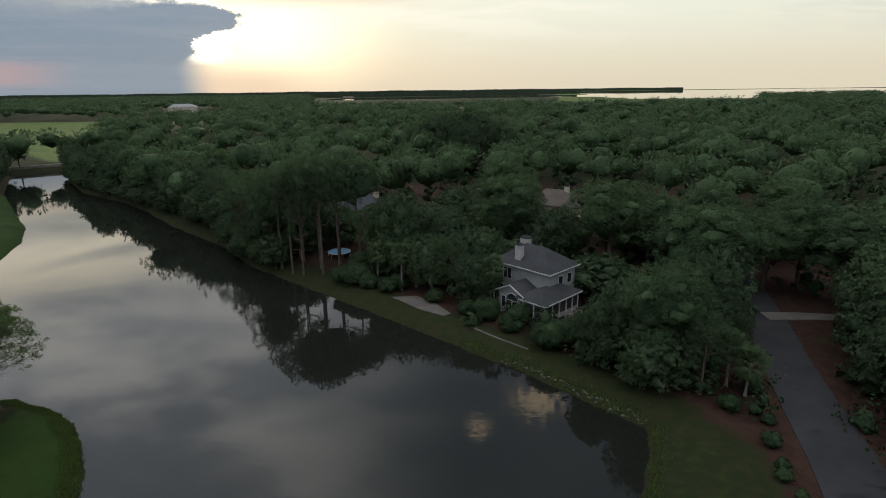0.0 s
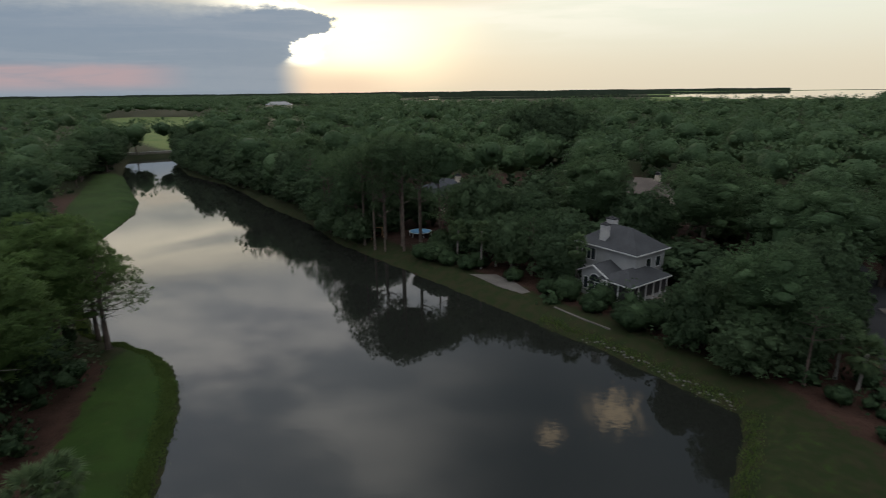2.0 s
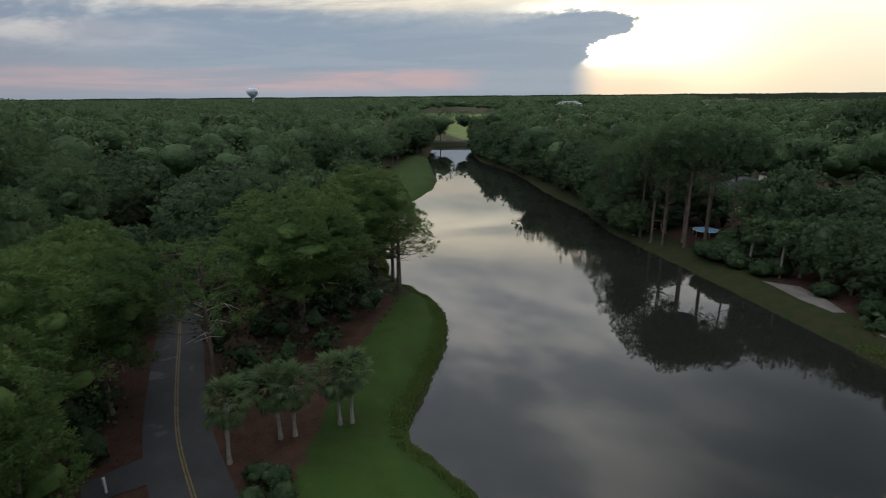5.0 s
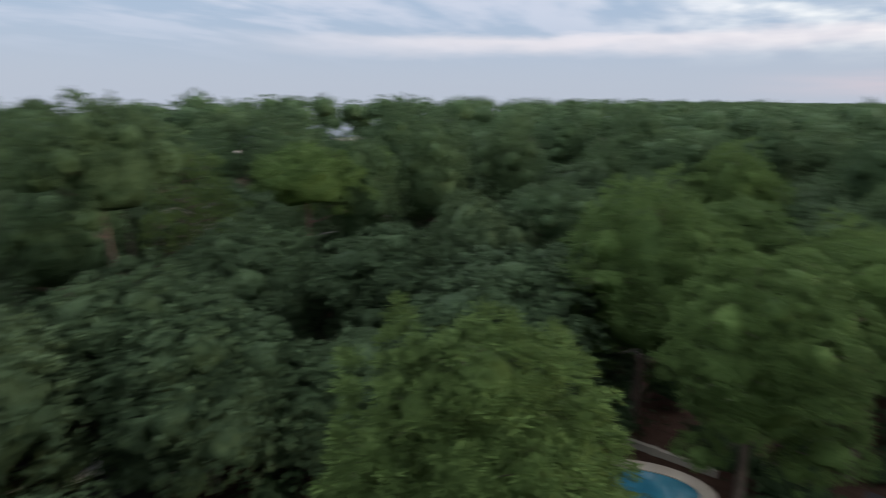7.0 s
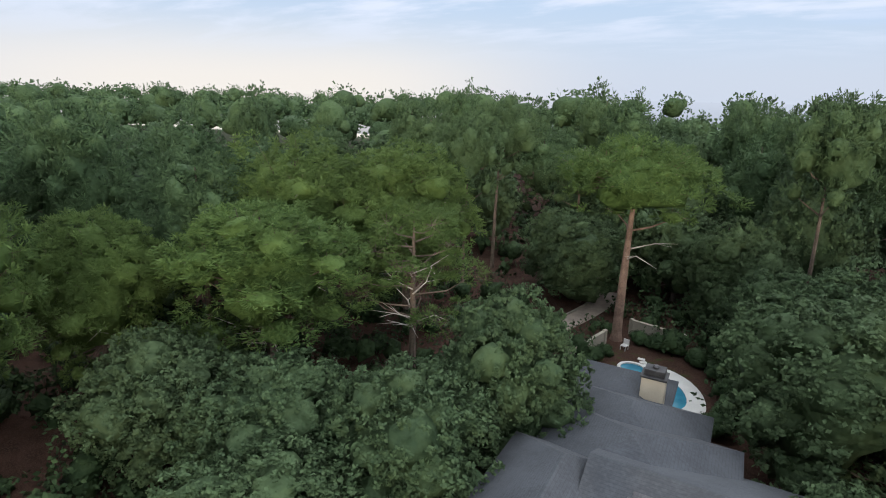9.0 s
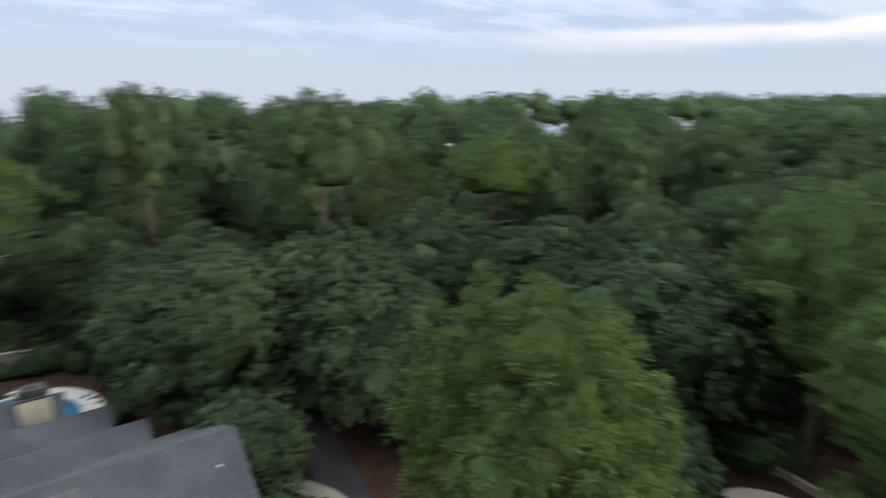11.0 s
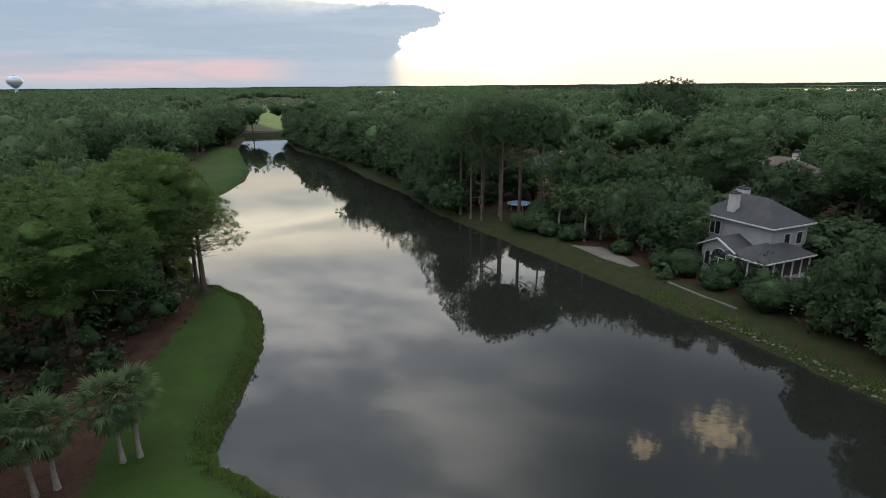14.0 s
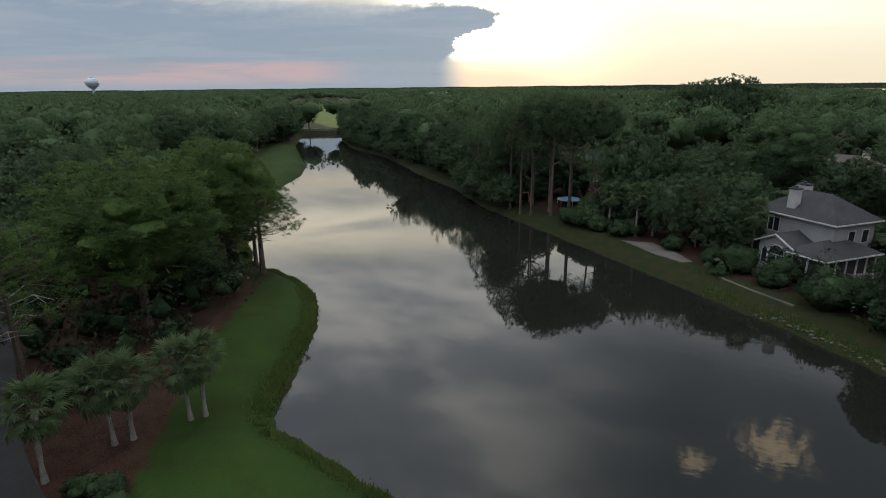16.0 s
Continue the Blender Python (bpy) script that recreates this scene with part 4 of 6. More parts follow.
PINE_LABEL = "tall pine with bare trunk and rounded needle crown"
OAK_LABEL = "broad live oak with dense dark green crown"
KINDS = {}
SHAPES = {-1: ("tall", "tall"), 0: ("dome", "tall", "tall", "umbrella"), 1: ("dome", "dome", "tall", "umbrella"), 2: ("dome", "tall", "umbrella")}
for lod, shapes in SHAPES.items():
    KINDS["pine", lod] = [make_tree("pine_tree", "pine", 20 + 10 * lod + i, 17.0, 4.3 + 0.35 * i, PINE_LABEL, lod, "woodland pines", sh) for i, sh in enumerate(shapes)]
    if lod >= 0:
        KINDS["oak", lod] = [make_tree("oak_tree", "oak", 120 + 10 * lod + i, 12.0, 5.0 + 0.5 * i, OAK_LABEL, lod, "woodland oaks", "dome") for i in range(min(3, len(shapes)))]
KINDS["open_pine", 0] = [make_tree("pine_tree", "open_pine", 300 + i, 17.0, 4.3 + 0.35 * i, "open-crowned pine with pale limbs and loose needle tufts", 0, "woodland pines", "open") for i in range(3)]
KINDS["open_pine", 1] = [make_tree("pine_tree", "open_pine", 320 + i, 17.0, 4.3 + 0.35 * i, "slender pine with bare trunk and loose needle crown", 1, "woodland pines", ("high", "high", "open")[i]) for i in range(3)]
KINDS["red_pine", 0] = [make_tree("pine_tree", "red_pine", 340, 17.0, 4.3, "tall pine with thick reddish trunk and flat-topped crown", 0, "woodland pines", "umbrella")]
USED = set()


def plant(kind, lod, x, y, h, r=None, pick=None, label=""):
    rng = random.Random(int(x * 31 + y * 57))
    pool = KINDS[kind, lod]
    i = rng.randrange(len(pool)) if pick is None else pick % len(pool)
    base = 12.0 if kind == "oak" else 17.0
    rr = (5.0 + 0.5 * i) if kind == "oak" else (4.3 + 0.35 * i)
    s = h / base
    w = s if r is None else r / rr
    z = float(land(np.array([x]), np.array([y]))[0]) - 0.08
    m = pose(x, y, max(z, -0.3), 0, 0, rng.uniform(0, 360)) @ Matrix.Diagonal((w, w, s, 1))
    if (kind, lod, i) not in USED:
        USED.add((kind, lod, i))
        ob = pool[i]
        ob.matrix_world = m
    else:
        ob = copy_thing(pool[i], m)
        if pool[i].scale != Vector((1, 1, 1)):
            ob.matrix_basis = m
    if label:
        tagged(ob, label)
    return ob


# trees that stand out, as x, y, top height above the water, crown radius
PINES_NEAREST = [(-10.6, -8.4, 17.6, 4.6), (-27.4, -2.3, 16.8, 4.9)]
PINES_NEAR = [(-35.6, 3.0, 16.4, 4.4), (-42.3, 26.1, 15.4, 6.8), (-47.4, 39.4, 16.0, 5.9),
              (27.6, -24.6, 16.6, 6.6), (33, -34, 19.0, 7), (28, -42, 19.0, 7.2), (-50, -6, 15.5, 5.5), (-46, 2, 14.5, 4.4), (-41.4, 8.2, 14.6, 4.4), (-46.5, 9.5, 15.2, 4.6), (-68, -8, 18, 5.5)]
PINES_TALL = [(9.2, -49.2, 19.6, 6.4), (-36, -42, 18.5, 5.5)]
PINES_FAR = [(20.8, 48.2, 13.0, 4.4), (-32.5, 87.6, 15, 3.8), (8, 87, 17, 6.5), (23, 78, 17, 6.5), (30.5, 63, 16, 6.5),
             (50, 75, 15, 6), (51, 64, 15, 6), (9, 103, 17, 6), (-73, -195, 23.5, 6), (-169, -131, 23, 7), (-62, 136, 16, 5),
             (38.5, 74, 14, 5), (44, 73, 13, 5), (39.5, 82, 15, 5.5)]
PINES_BARE = [(-23, 83.5, 19.4, 5.2), (-17, 86.5, 18.5, 4.6), (-24.5, 90, 18.5, 5.2)]
PINES_BANK = [(-30.2, 85.0, 18.6, 3.6), (-27.6, 82.6, 19.6, 3.4), (-25.4, 81.2, 17.4, 3.0), (-22.0, 80.6, 19.0, 3.4), (-19.6, 82.0, 17.6, 3.2), (-27.0, 87.4, 20.0, 3.8), (-20.4, 86.4, 19.4, 3.6),
              (-35.5, 90.6, 17.0, 3.6), (-40.5, 95.5, 15.4, 3.4), (-44, 101.5, 13.0, 3.0), (-50, 109, 14.8, 3.6), (-56, 116.5, 13.4, 3.2), (-63.5, 124, 15.4, 3.8), (-72, 132, 14.0, 3.4), (-82, 143, 15.6, 4.0), (-95, 154, 14.5, 3.8),
              (-14.5, 79.8, 12.4, 2.8), (-1.0, 71.0, 10.6, 2.6), (23.4, 44.6, 9.8, 2.6)]
PINES_OPEN = [(-43.6, 41.2, 12.2, 5.2), (-47.0, 43.6, 12.8, 4.4), (-53.4, 46.6, 12.4, 5.0), (-39.6, 15.2, 14.2, 4.6), (21.5, -33.0, 16.2, 5.4), (-30, -52, 19, 5), (-52, -48, 18.5, 5.5)]
OAKS_NEAR = [(-5.6, -33.8, 13.5, 6.0), (25.2, 53.2, 12.4, 4.8), (15.2, 51.0, 8.6, 2.9), (2.1, 67.8, 8.6, 3.6), (-14, -33.5, 13.6, 6.2),
             (11.5, -28.0, 11.8, 4.8), (13.5, -20.0, 10.5, 4.6), (-14.3, -27.4, 12.5, 5.2), (-24, -38, 13, 6), (-33, -30, 13.0, 6.2), (-29, -40, 13, 6), (-50, -24, 14, 6.5), (16, -12.5, 9.0, 4.5),
             (21, -18.5, 9.5, 4.8), (28, -17, 10, 5), (-3.5, -46, 11, 4.6), (-8, -44, 12.5, 5.5), (0, -56.5, 12, 5), (15, -57, 11, 5), (-22, -12.5, 7.5, 3.6), (-20, -22, 10, 4.6)]
OAKS_LANE = [(-108, 35, 13, 5.5), (-118, 41, 14, 6), (-101, 31, 12, 5), (-104, 39, 13, 5), (-113, 33, 12, 5), (-62, 27.5, 10, 4.2), (-57, 25.8, 9, 4), (-66, 19.6, 10, 4.4), (-56, 14.5, 9, 4), (-72, 30.5, 11, 4.6), (6, -63, 12, 5), (13, -67, 12.5, 5), (18.5, -60, 11, 4.6), (-15.6, 79.2, 5.6, 2.2), (-15.4, 76.2, 4.4, 2.2), (19.6, 56.0, 9.5, 3.2), (-44.5, 32.5, 7.5, 3.6), (-49.5, 33.0, 9.0, 4.2), (-52.5, 42.0, 8.5, 4.0), (-5.6, -25.0, 7.5, 3.0), (27, 55, 12, 5), (23.5, 47.2, 7.5, 3.0), (18.6, 46.2, 5.4, 2.6), (28, 52, 9, 3.0), (44.5, 50, 12, 5), (41.5, 43.5, 10, 4.4), (39.5, 35, 8.5, 4), (47, 55.5, 13, 4.6), (36, 27, 8, 4)]
OAKS_FAR = [(-1.4, 193, 22.8, 8.5), (-9, 190, 21.5, 7.5), (6.5, 192, 22.0, 7.5), (1.5, 185, 19.5, 7), (-5, 199, 22, 7.5), (13, 194, 19, 6.5), (-15, 193, 18.5, 6.5), (-23.5, 99, 9, 4.2), (-13, 98, 9, 4.2), (-29.5, 98, 11, 4.6), (-13.5, 92, 11, 4.4), (-10, 82, 14, 4.6), (-2, 82.5, 12, 5), (15, 82, 12, 5), (-4, 73.5, 9.5, 3.8), (3.5, 73.5, 10.5, 4.2), (-10.5, 79.5, 9, 3.8), (-35, 93.5, 10, 4.4), (-38, 99, 9.5, 4.4)]
TAKEN = []
for lod, kind, rows in ((-1, "pine", PINES_NEAREST), (0, "pine", PINES_NEAR), (1, "pine", PINES_FAR), (0, "open_pine", PINES_OPEN), (0, "tall", PINES_TALL), (1, "tall", PINES_BARE), (1, "open_pine", PINES_BANK), (0, "oak", OAKS_NEAR), (1, "oak", OAKS_LANE), (1, "oak", OAKS_FAR)):
    for k, (x, y, h, r) in enumerate(rows):
        if kind == "tall":
            plant("red_pine" if lod == 0 else "pine", lod, x, y, h - 1.2, r, 3)
        else:
            plant(kind, lod, x, y, h - 1.2, r, k % 3 if kind == "pine" and lod >= 0 else k)
        TAKEN.append((x, y, r * 1.0))


def open_ground(px, py, low=False):
    """True where woodland, or low growth, may stand."""
    ok = signed(px, py, LAGOON) > np.where(np.hypot(px, py) > 105, 2.2, 3.2 if low else 5.0)
    for poly, gap in ((LAWN_A, 1.5), (LAWN_B, 2), (LAWN_C, 4), (LAWN_D, 1), (MARSH, 2)):
        ok &= signed(px, py, poly) > gap
    ok &= (seg_dist(px, py, ROAD_A[:5], False) > 4.4) & (seg_dist(px, py, ROAD_A[4:], False) > 2.6)
    ok &= seg_dist(px, py, ROAD_B, False) > (3.9 if low else 5.2)
    ok &= seg_dist(px, py, DRIVE, False) > 3.0
    ok &= seg_dist(px, py, [(-32.4, 9.0), (-33.0, 6.0), (-33.6, 3.6)], False) > 2.8
    for hx, hy, hr in HOUSES:
        if not (low and abs(hx) < 9 and hy < 0):
            ok &= np.hypot(px - hx, py - hy) > (hr * 0.8 if low else hr)
    ok &= py > COAST + 45
    ok &= sound(px, py) > 30
    ok &= ~((py > 700) & (px > 0.17 * py) & (px < 0.52 * py))
    ok &= ~((py > 760) & (px > -0.27 * py) & (px < 0.17 * py))
    for line, gap in (([(-265, 530), (-402, 803)], 40), ([(-20.5, 117), (-15, 103)], 6), ([(21, 116), (18, 101)], 6.5), ([(-73, 322), (-60, 280)], 11), ([(-124.5, -40.5), (-110, -36)], 4.5)):
        ok &= seg_dist(px, py, line, False) > gap
    if not low:
        ok &= np.hypot(px, py + 2) > 27
    if low:
        ok &= ~((np.abs(px - 3) < 7.6) & (py > -39) & (py < -4))
        ok &= ~((px > -0.5) & (px < 11.0) & (py > -49) & (py < -30))
        for line, gap in (([(-9, -44), (-11.0, -36.0), (-10.5, -28), (-9.5, -20)], 3.4), ([(-3, -27), (-7, -25.5), (-9.5, -22), (-9, -17)], 2.2), ([(18.5, -40), (16, -45), (13.0, -54.5), (12, -62)], 2.8)):
            ok &= seg_dist(px, py, line, False) > gap
    else:
        ok &= ~((np.abs(px - 4) < 9.5) & (py > -56) & (py < -4))
    ok &= np.hypot(px + 6, py - 70) > 9.5
    ok &= ~((px > (-34 if low else -42)) & (px < -22) & (py > (7 if low else -3)) & (py < 25))
    ok &= ~((px > -31) & (px < -15) & (py > 72) & (py < 93))
    return ok


def scatter(seed, r0, r1, gap, low=False):
    """Points between two distances, no two nearer than the gap."""
    rng = np.random.default_rng(seed)
    n = int(3.6 * (r1 * r1 - r0 * r0) / gap ** 2)
    rad = np.sqrt(rng.random(n) * (r1 * r1 - r0 * r0) + r0 * r0)
    ang = rng.random(n) * 2 * math.pi
    px, py = rad * np.cos(ang), rad * np.sin(ang) + 0.0
    keep = open_ground(px, py, low)
    px, py = px[keep], py[keep]
    cell, grid, out = gap, {}, []
    for x, y in zip(px, py):
        i, j = int(x // cell), int(y // cell)
        if any((x - u) ** 2 + (y - v) ** 2 < gap * gap for a in (-1, 0, 1) for b in (-1, 0, 1) for u, v in grid.get((i + a, j + b), ())):
            continue
        grid.setdefault((i, j), []).append((x, y))
        out.append((float(x), float(y)))
    return out


def grown(x, y, rnd):
    """Usual height of the canopy: taller to the south and west."""
    tall = 0.5 - 0.5 * math.tanh((y - 25 + 0.25 * x) / 30)
    south = min(max((-y - 40) / 60, 0.0), 1.0)
    return 11.5 + 2.6 * tall + 1.2 * south + rnd * (4.6 + 2.6 * tall + 1.0 * south)


rw = random.Random(5)
# leafy edge along the far bank
for i in range(27, 37):
    (ax, ay), (bx, by) = LAGOON[i], LAGOON[i + 1]
    n = math.hypot(bx - ax, by - ay)
    for k in range(int(n / 3.8)):
        f = (k + rw.random()) / (n / 3.8)
        off = rw.uniform(3.3, 6.5) if i < 31 else rw.uniform(5.5, 9.0)
        for side in (-1, 1):
            x, y = ax + (bx - ax) * f + (by - ay) / n * off * side, ay + (by - ay) * f - (bx - ax) / n * off * side
            if not (-14 < x < 14 and 50 < y < 80) and open_ground(np.array([x]), np.array([y]), i < 31)[0]:
                plant("oak", 2 if i < 30 else 1, x, y, rw.uniform(4.0, 7.5), rw.uniform(2.6, 4.0))
# low leafy growth that hangs over the water where no lawn reaches it
for i in (24, 25, 26, 27, 30, 31):
    (ax, ay), (bx, by) = LAGOON[i], LAGOON[i + 1]
    n = math.hypot(bx - ax, by - ay)
    for k in range(int(n / 3.0)):
        f = (k + rw.random()) / (n / 3.0)
        if i == 31 and f > 0.35:
            continue
        off = rw.uniform(0.9, 2.2)
        plant("oak", 1 if i > 29 else 2, ax + (bx - ax) * f - (by - ay) / n * off, ay + (by - ay) * f + (bx - ax) / n * off, rw.uniform(3.2, 6.5), rw.uniform(2.0, 3.2))
# woodland that closes round the lagoon's far end
for i in range(17, 30):
    (ax, ay), (bx, by) = LAGOON[i], LAGOON[i + 1]
    n = math.hypot(bx - ax, by - ay)
    for k in range(max(2, int(n / 5.0))):
        f = (k + rw.random()) / max(2, int(n / 5.0))
        for off in (rw.uniform(3.2, 5.0), rw.uniform(9.0, 13.0)):
            for side in (-1, 1):
                x, y = ax + (bx - ax) * f + (by - ay) / n * off * side, ay + (by - ay) * f - (bx - ax) / n * off * side
                px, py = np.array([x]), np.array([y])
                if signed(px, py, LAGOON)[0] > 2.6 and signed(px, py, LAWN_B)[0] > 1.5 and signed(px, py, MARSH)[0] > 1.0 and math.hypot(x + 167, y - 217) > 10:
                    plant("oak" if rw.random() < 0.6 else "pine", 2, x, y, rw.uniform(8.5, 13.5), rw.uniform(3.6, 5.2))
for x, y in scatter(1, 10, 112, 6.7):
    if any(math.hypot(x - a, y - b) < r for a, b, r in TAKEN):
        continue
    d = math.hypot(x, y)
    lod = 0 if d < 44 else 1 if d < 74 else 2
    kind = "pine" if rw.random() < 0.55 else "oak"
    top = grown(x, y, rw.random())
    behind = seg_dist(np.array([x]), np.array([y]), LAGOON[28:34], False)[0]
    if behind < 30 and x + y > 40:
        kind, top = "oak", rw.uniform(8.0, 11.5)      # lower growth behind the tall pines of the bank
    plant(kind, lod, x, y, top if kind == "pine" else top * 0.72, (rw.uniform(4.0, 5.6) if kind == "pine" else rw.uniform(4.5, 6.5)))
for key, pool in KINDS.items():
    for i, ob in enumerate(pool):
        if (*key, i) not in USED:
            for o in (*ob.children_recursive, ob):
                bpy.data.objects.remove(o)


def far_woods():
    """Woodland past the near trees, one mesh: domed crowns of lobes with loose sprays."""
    rng = np.random.default_rng(77)
    V, N, F4, F3, k = [], [], [], [], 0
    # from, to, spacing, boughs, tuft spacing, blades, length, width, core detail
    rings = ((112, 250, 8.8, 3, 2.1, 5, 0.64, 0.46, 1), (250, 520, 11.0, 1, 3.4, 5, 1.1, 0.7, 0), (520, 1100, 17.0, 1, 7.0, 4, 2.4, 1.6, 0), (1100, 2400, 31.0, 1, 12.0, 4, 4.5, 3.0, 0))
    for j, (r0, r1, gap, nb, tuft, per, length, width, blob) in enumerate(rings):
        base = gap * 0.60
        forms = []
        for q in range(10 if j < 2 else 5):
            lobes = [((0, 0, -base * 0.72), base * 0.78, 0.95)]
            for i in range(nb):
                a = 6.283 * (i + rng.random() * 0.5) / nb
                d = base * rng.uniform(0.4, 0.68)
                lobes.append(((d * math.cos(a), d * math.sin(a), -base * rng.uniform(0.5, 1.15)), base * rng.uniform(0.34, 0.5), 0.95))
            forms.append(lobed(rng, lobes, tuft, per, length, width, 0.80, blob, False, -0.25, swell=0.45)[0])
        for x, y in scatter(20 + j, r0, r1, gap):
            v, f4, f3, n = forms[rng.integers(len(forms))]
            h, a, s = grown(x, y, rng.random()), rng.random() * 6.283, rng.uniform(0.68, 1.28)
            if j < 2 and rng.random() < 0.3:
                h -= rng.uniform(2.0, 5.0)
            c, t = math.cos(a), math.sin(a)
            turn = np.array(((c, t, 0), (-t, c, 0), (0, 0, 1)))
            tall = min(1.0, 5.5 / (base * s)) * rng.uniform(0.85, 1.15)
            V.append((v @ turn) * (s, s, s * tall) + (x, y, 1.2 + h))
            N.append(n @ turn)
            F4.append(f4 + k)
            F3.append(f3 + k)
            k += len(v)
    ob = new("far_woods", mesh_of("far_woods", np.concatenate(V), np.concatenate(F4), np.concatenate(F3), PINE, np.concatenate(N)))
    tagged(ob, "distant mixed pine and oak woodland canopy", "woods", kind="stuff")


def undergrowth():
    """Low shrubs and saplings that close the gaps beneath the trees."""
    rng = np.random.default_rng(91)
    fv, ff = BLOBS[0]
    V, N, F4, F3, k = [], [], [], [], 0
    for j, (r0, r1, gap, per, size) in enumerate(((9, 60, 2.4, 110, 0.27), (60, 125, 3.6, 34, 0.7), (125, 230, 5.0, 14, 1.1))):
        for x, y in scatter(50 + j, r0, r1, gap, True):
            for q in range(2 if j == 0 else 1):
                r = rng.uniform(0.8, 2.0)
                c = (x + rng.normal() * 0.8 * q, y + rng.normal() * 0.8 * q, 1.2 + r * rng.uniform(0.2, 1.3))
                form, m = lumpy(rng, 2.2), max(6, int(per * r * r * 0.5))
                q4, d = cards(rng, c, r, m, size, rng.uniform(0.7, 1.1), 1.3, 0.3, 0.8, form, 0.7)
                V.append(q4.reshape(-1, 3))
                N.append(d)
                F4.append(np.arange(m * 4).reshape(-1, 4) + k)
                k += m * 4
                V.append(fv * (form(fv) * r * 0.55 * (1 + 0.15 * rng.normal(size=len(fv))))[:, None] + np.array(c))
                N.append(fv)
                F3.append(ff + k)
                k += len(fv)
    ob = new("undergrowth", mesh_of("undergrowth", np.concatenate(V), np.concatenate(F4), np.concatenate(F3), SHRUB, np.concatenate(N)))
    tagged(ob, "dark evergreen shrubs and saplings under the trees", "undergrowth", kind="stuff")


def far_shore():
    """Low wooded ridges at the edge of sight."""
    rng = np.random.default_rng(8)
    vs, fs = [], []
    for R, h in ((2350, 15), (2700, 15), (3150, 16), (3700, 17), (4300, 19), (4600, 22)):
        n = int(2 * math.pi * R / 14)
        a = np.arange(n) * 2 * math.pi / n
        wob = 60 * np.sin(a * 9 + R) + 30 * np.sin(a * 31 + 2 * R)
        px, py = (R + wob) * np.cos(a), (R + wob) * np.sin(a)
        ok = (sound(px, py) > 20) & (py > COAST + 40)
        top = h * (0.86 + 0.10 * np.sin(a * 57) * np.sin(a * 23) + 0.09 * rng.random(n))
        for i in range(n):
            q = (i + 1) % n
            if not (ok[i] and ok[q]):
                continue
            b = len(vs)
            for m in (i, q):
                u = 1 + 26 / R
                vs += [(px[m], py[m], 0.3), (px[m], py[m], top[m]), (px[m] * u, py[m] * u, top[m] * 0.9), (px[m] * u, py[m] * u, 0.3)]
            fs += [(b, b + 4, b + 5, b + 1), (b + 1, b + 5, b + 6, b + 2), (b + 2, b + 6, b + 7, b + 3)]
    ob = part("backdrop", (vs, fs), FARWOOD, None)
    tagged(ob, "low wooded far shores on the horizon", "backdrop", kind="structure")


far_woods()
undergrowth()
far_shore()


# ---- palms ----
def fan_frond(seed):
    """One fan leaf on its stalk, reaching out along x: many narrow blades that droop."""
    rng = np.random.default_rng(seed)
    vs, fs = [], []
    L = 1.25
    stalk = tube([(0, 0, 0), (L * 0.5, 0, 0.12), (L, 0, 0.0)], [0.025, 0.02, 0.012], 4)
    vs, fs = list(stalk[0]), list(stalk[1])
    for i in range(17):
        a = radians(-105 + 210 * i / 16) + rng.normal() * 0.04
        n = 0.95 * (1 - 0.25 * abs(a) / 1.8) * rng.uniform(0.85, 1.1)
        k = len(vs)
        dx, dy = math.cos(a), math.sin(a)
        px, py = -dy * 0.055, dx * 0.055
        droop = 0.10 + 0.25 * rng.random()
        for f, w, z in ((0.0, 0.4, 0.0), (0.55, 1.0, 0.02 - droop * 0.25), (1.0, 0.08, -droop * 1.3)):
            for s in (-1, 1):
                vs.append((L + dx * n * f + px * w * s, dy * n * f + py * w * s, z - 0.12 * f * abs(dy)))
        fs += [(k, k + 2, k + 3, k + 1), (k + 2, k + 4, k + 5, k + 3)]
    me = bpy.data.meshes.new("frond")
    me.from_pydata(vs, [], fs)
    me.materials.append(PALM)
    return me


FRONDS = [fan_frond(i) for i in range(3)]


def make_palm(x, y, h, seed, lean, label, group):
    rng = random.Random(seed)
    z0 = float(land(np.array([x]), np.array([y]))[0]) - 0.05
    root = thing("palm_tree", pose(x, y, z0, 0, 0, rng.uniform(0, 360)), label, "palm tree", group)
    line, rad = [], []
    for i in range(9):
        f = i / 8
        line.append((lean * f * f, 0, h * f))
        rad.append((0.2 if i == 0 else 0.135 + 0.02 * math.sin(i * 2.1)) * (1.0 if f < 0.8 else 1.25))
    part("trunk", tube(line, rad, 9), PALMBARK, root, "grey fibrous trunk")
    for i in range(44):
        f = i / 43
        tilt = 74 - 158 * f + rng.uniform(-8, 8)          # young leaves stand up, old ones hang
        o = new("frond", FRONDS[i % 3])
        o.parent = root
        s = rng.uniform(0.74, 0.95) * (1.0 if f < 0.8 else 0.9)
        o.matrix_local = pose(lean, 0, h + 0.15 - 0.35 * f, rng.uniform(-12, 12), -tilt, i * 137.5) @ Matrix.Scale(s, 4)
    return root


